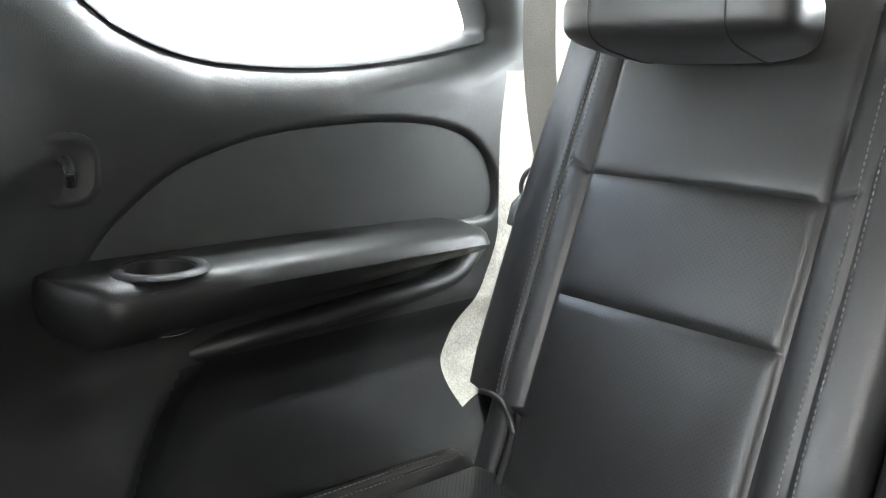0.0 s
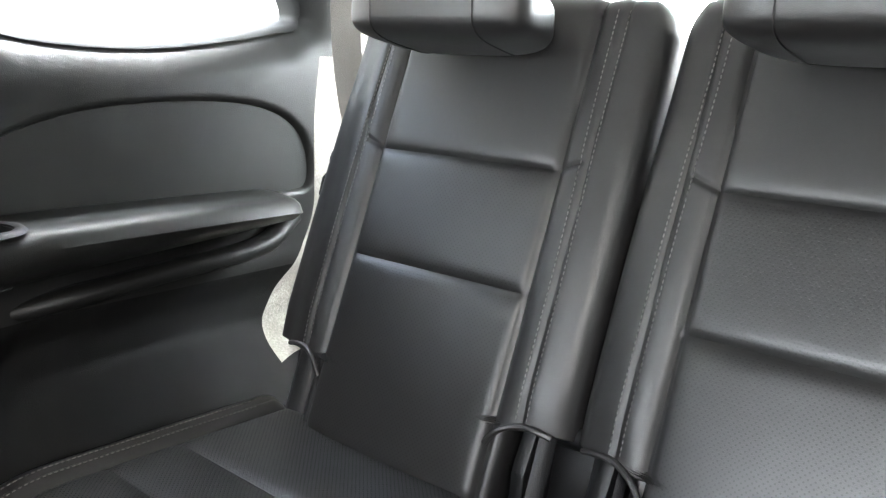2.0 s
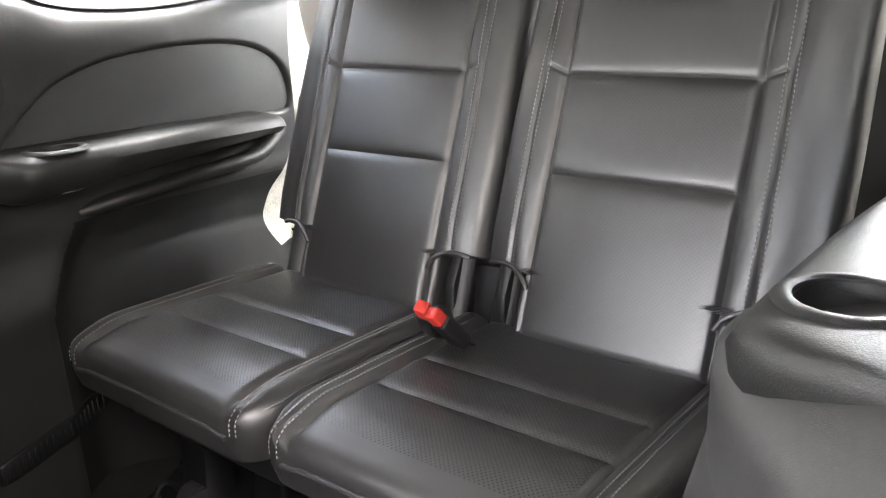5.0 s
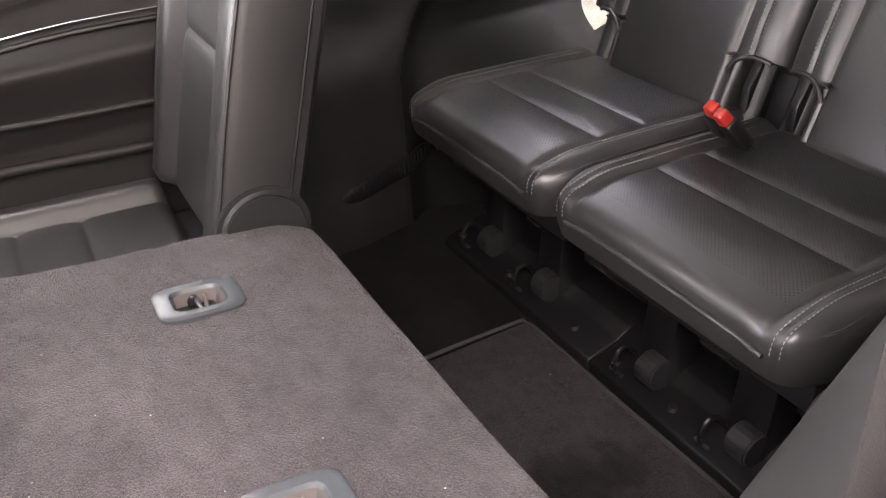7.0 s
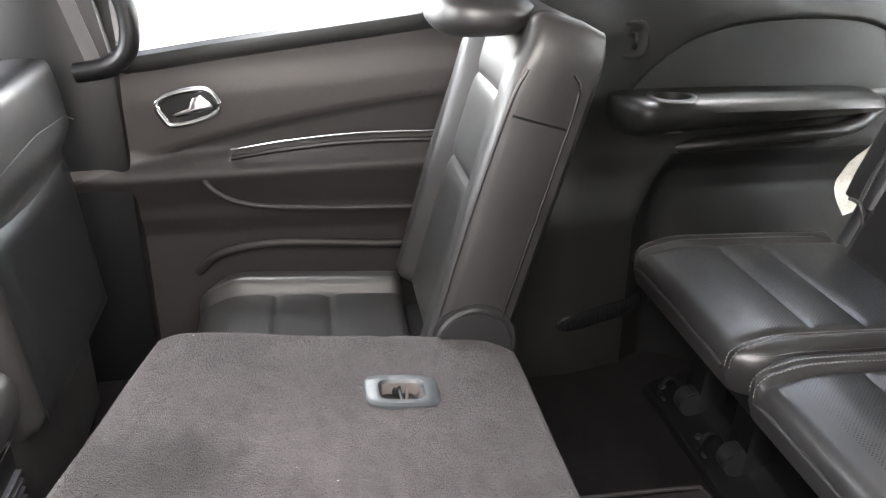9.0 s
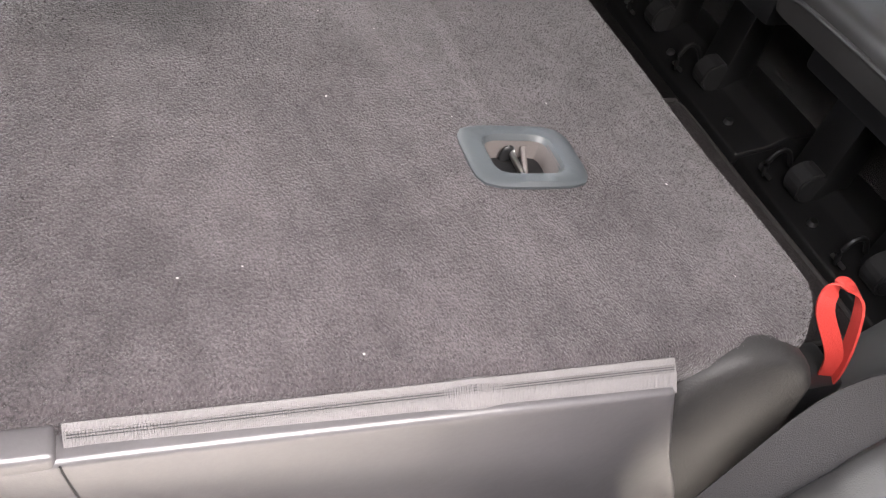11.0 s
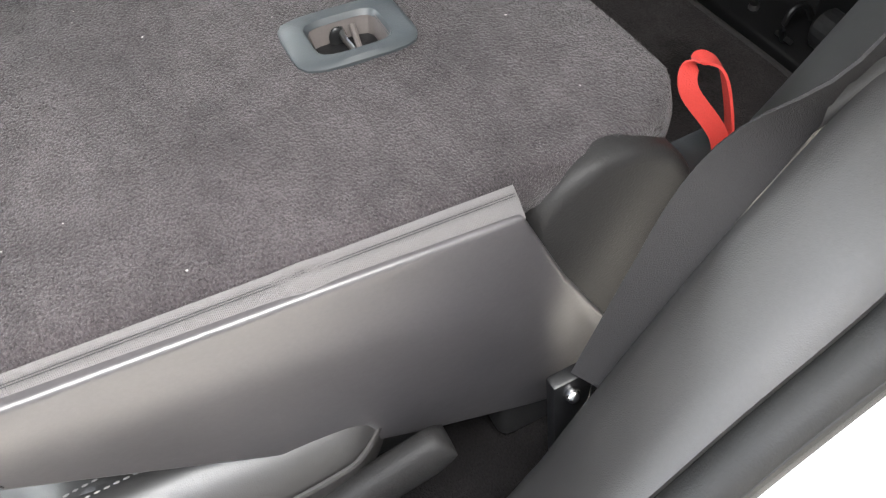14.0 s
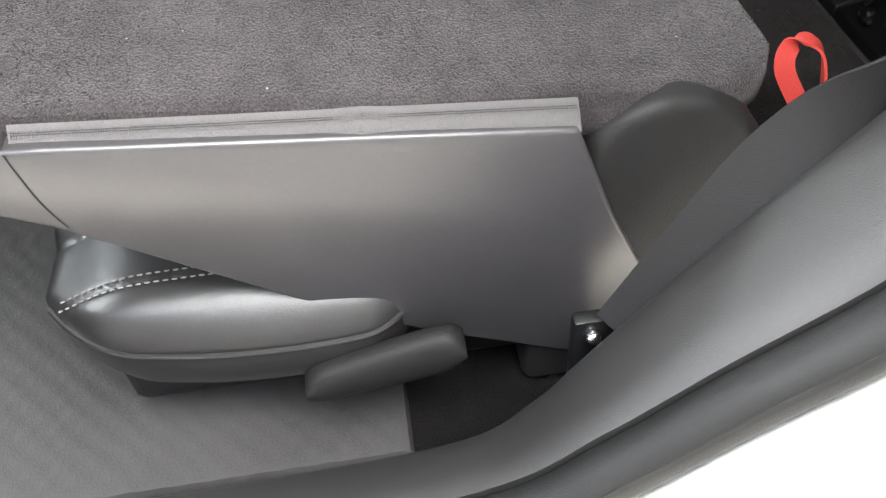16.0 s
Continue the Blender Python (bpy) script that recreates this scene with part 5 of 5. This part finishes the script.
# ---- far pillar: hook plate and belt guide loop ----
def hook_plate():
    root = thing("hook_plate", (0.448, 0.700, 0.78), "dark rounded plate with a small coat hook on the trim", "hook")
    rings = []
    for r, y in ((0.041, 0.702), (0.040, 0.6965), (0.037, 0.6950), (0.031, 0.6952), (0.028, 0.6970), (0.004, 0.6975)):
        rings.append([(0.448 + r * math.cos(a) * (abs(math.cos(a)) ** 3 + abs(math.sin(a)) ** 3) ** (-1 / 3), y, 0.817 + 1.05 * r * math.sin(a) * (abs(math.cos(a)) ** 3 + abs(math.sin(a)) ** 3) ** (-1 / 3)) for a in [2 * math.pi * k / 40 for k in range(40)]])
    part("plate", loft_bm(rings), TRIM, root)
    part("hook", tube_bm(curve_points([(0.448, 0.699, 0.830), (0.448, 0.684, 0.828), (0.449, 0.678, 0.815), (0.450, 0.684, 0.802)], 14), 0.006, 8), TRIM, root)


hook_plate()
pillar = part("pillar_front", hull_prism([(-0.86, 0.05), (-0.63, 0.05), (-0.63, 0.78), (-0.70, 1.215), (-0.86, 1.215)], "y", 0.715, 0.775, 0.012), BLACK)
tagged(pillar, "black middle pillar trim between the doors", "pillar", kind="structure")
loop = part("belt_guide", tube_bm(curve_points([(-0.74, 0.70, 1.0), (-0.66, 0.69, 0.985), (-0.605, 0.685, 0.945), (-0.585, 0.685, 0.89), (-0.592, 0.685, 0.825), (-0.63, 0.69, 0.79), (-0.70, 0.70, 0.775)], 40), 0.020, 12, 1.0, (0, 1, 0)), BLACK)
tagged(loop, "dark moulded loop on the middle pillar", "belt guide")
part("belt_strip", strap_bm([(-0.72, 0.70, 1.0), (-0.665, 0.70, 0.80)], 0.03, lambda i: (1, 0, 0)), TAPE, loop)


# ---- front passenger seat and centre console ----
def front_seat():
    root = thing("front_seat", (-0.78, 0.40, 0.05), "dark leather front passenger seat seen from behind", "car seat")
    O, V, N = Vector((-0.70, 0.40, 0.30)), Vector((-0.10, 0, 0.995)), Vector((0.995, 0, 0.10))

    def half(v):
        b = 0.245
        if v > 0.44:
            k = min((v - 0.44) / 0.09, 1)
            b -= 0.06 * (1 - math.sqrt(max(0, 1 - k * k)))
        return -b, b
    part("backrest", pad_bm(O, (0, 1, 0), V, N, 0.0, 0.53, half, lambda u, v: 0.03 * smoothstep(0.33, 0.40, v) + 0.01 * (1 - (u / 0.25) ** 2), 0.11, 0.03, 50, 60), LEATHER, root)
    part("back_panel", pad_bm(O + N * 0.012, (0, 1, 0), V, N, 0.01, 0.33, lambda v: (-0.215, 0.215), lambda u, v: 0.004, 0.01, 0.01, 20, 20), BLACK, root)
    lines = [[O + Vector((0, u, 0)) + V * v + N * 0.043 for u, v in ((-0.20, 0.42), (0.0, 0.43), (0.17, 0.42), (0.22, 0.40))]]
    part("stitching", stitches_bm(lines), THREAD, root)["kind"] = "stuff"
    part("seat_base", box_bm((-1.15, 0.18, 0.05), (-0.74, 0.62, 0.36), 0.03, 3), LEATHER, root)


front_seat()


def console():
    root = thing("centre_console", (-0.85, 0.0, 0.05), "dark centre console with rear air vents below a padded lid", "console")
    part("body", box_bm((-1.10, -0.125, 0.05), (-0.735, 0.115, 0.37), 0.012, 3), BLACK, root)
    part("lid", box_bm((-1.06, -0.130, 0.365), (-0.695, 0.120, 0.47), 0.040, 5), LEATHER, root)
    face = part("vent_panel", box_bm((-0.738, -0.105, 0.16), (-0.722, 0.095, 0.345), 0.006, 2), BLACK, root)
    for k in range(5):
        part("vent_slat", box_bm((-0.726, -0.095, 0.29 - 0.016 * k), (-0.712, 0.085, 0.296 - 0.016 * k), 0.002), PLASTIC, face)
    for y in (-0.06, 0.0, 0.05):
        bm = bmesh.new()
        bmesh.ops.create_cone(bm, cap_ends=True, segments=20, radius1=0.014, radius2=0.012, depth=0.016, matrix=Matrix.Translation((-0.716, y, 0.185)) @ pose(0, 0, 0, 0, 90, 0))
        part("knob", bm, CHROME if y == -0.06 else PLASTIC, face)
    part("vent_trim", tube_bm([(-0.721, -0.103, 0.345), (-0.721, 0.093, 0.345)], 0.003, 6), CHROME, face)


console()

# ---- floor: mat behind the folded seat, rubber mat by the door ----
mat = part("floor_mat", pad_bm((0.10, -0.02, 0.052), (0, 1, 0), (1, 0, 0), (0, 0, 1), 0.0, 0.365, lambda v: (-0.385 + 0.03 * max(0, (v - 0.33) / 0.035) ** 2, 0.17), lambda u, v: 0.010 + 0.002 * math.sin(u * 17) * math.sin(v * 23), 0.001, 0.010, 50, 40), MATCARPET)
tagged(mat, "dark grey carpet mat in the rear footwell", "floor mat")
edge = part("binding", tube_bm(curve_points([(0.12, -0.405, 0.060), (0.42, -0.405, 0.060), (0.452, -0.395, 0.060), (0.464, -0.36, 0.060), (0.460, -0.10, 0.060), (0.460, 0.08, 0.060), (0.454, 0.138, 0.060), (0.42, 0.152, 0.060), (0.12, 0.154, 0.060)], 60), 0.0042, 6), BINDING, mat)
mat2 = part("rubber_mat", pad_bm((-0.80, -0.30, 0.052), (0, 1, 0), (1, 0, 0), (0, 0, 1), 0.0, 0.528, lambda v: (-0.385, 0.30), lambda u, v: 0.008 + 0.0008 * (1 if int(u * 60) % 2 == int(v * 60) % 2 else 0), 0.001, 0.008, 120, 120), RUBBERMAT)
tagged(mat2, "grey ribbed rubber mat in the second-row footwell", "floor mat")
rail = thing("seat_rail", (0.56, 0.0, 0.05), "black moulded floor ledge that holds the rear seats' latches", "seat rail")
for y0, y1 in ((-0.44, -0.025), (-0.02, 0.50)):
    part("ledge", hull_prism([(0.474, 0.048), (0.640, 0.048), (0.640, 0.105), (0.575, 0.100), (0.545, 0.082), (0.480, 0.068)], "y", y0, y1, 0.004), BLACK, rail)
for y in (-0.41, -0.20, -0.06, 0.06, 0.28, 0.47):
    bm = bmesh.new()
    bmesh.ops.create_cone(bm, cap_ends=True, segments=12, radius1=0.009, radius2=0.007, depth=0.008, matrix=Matrix.Translation((0.510, y, 0.077)))
    part("bolt", bm, STEEL, rail)
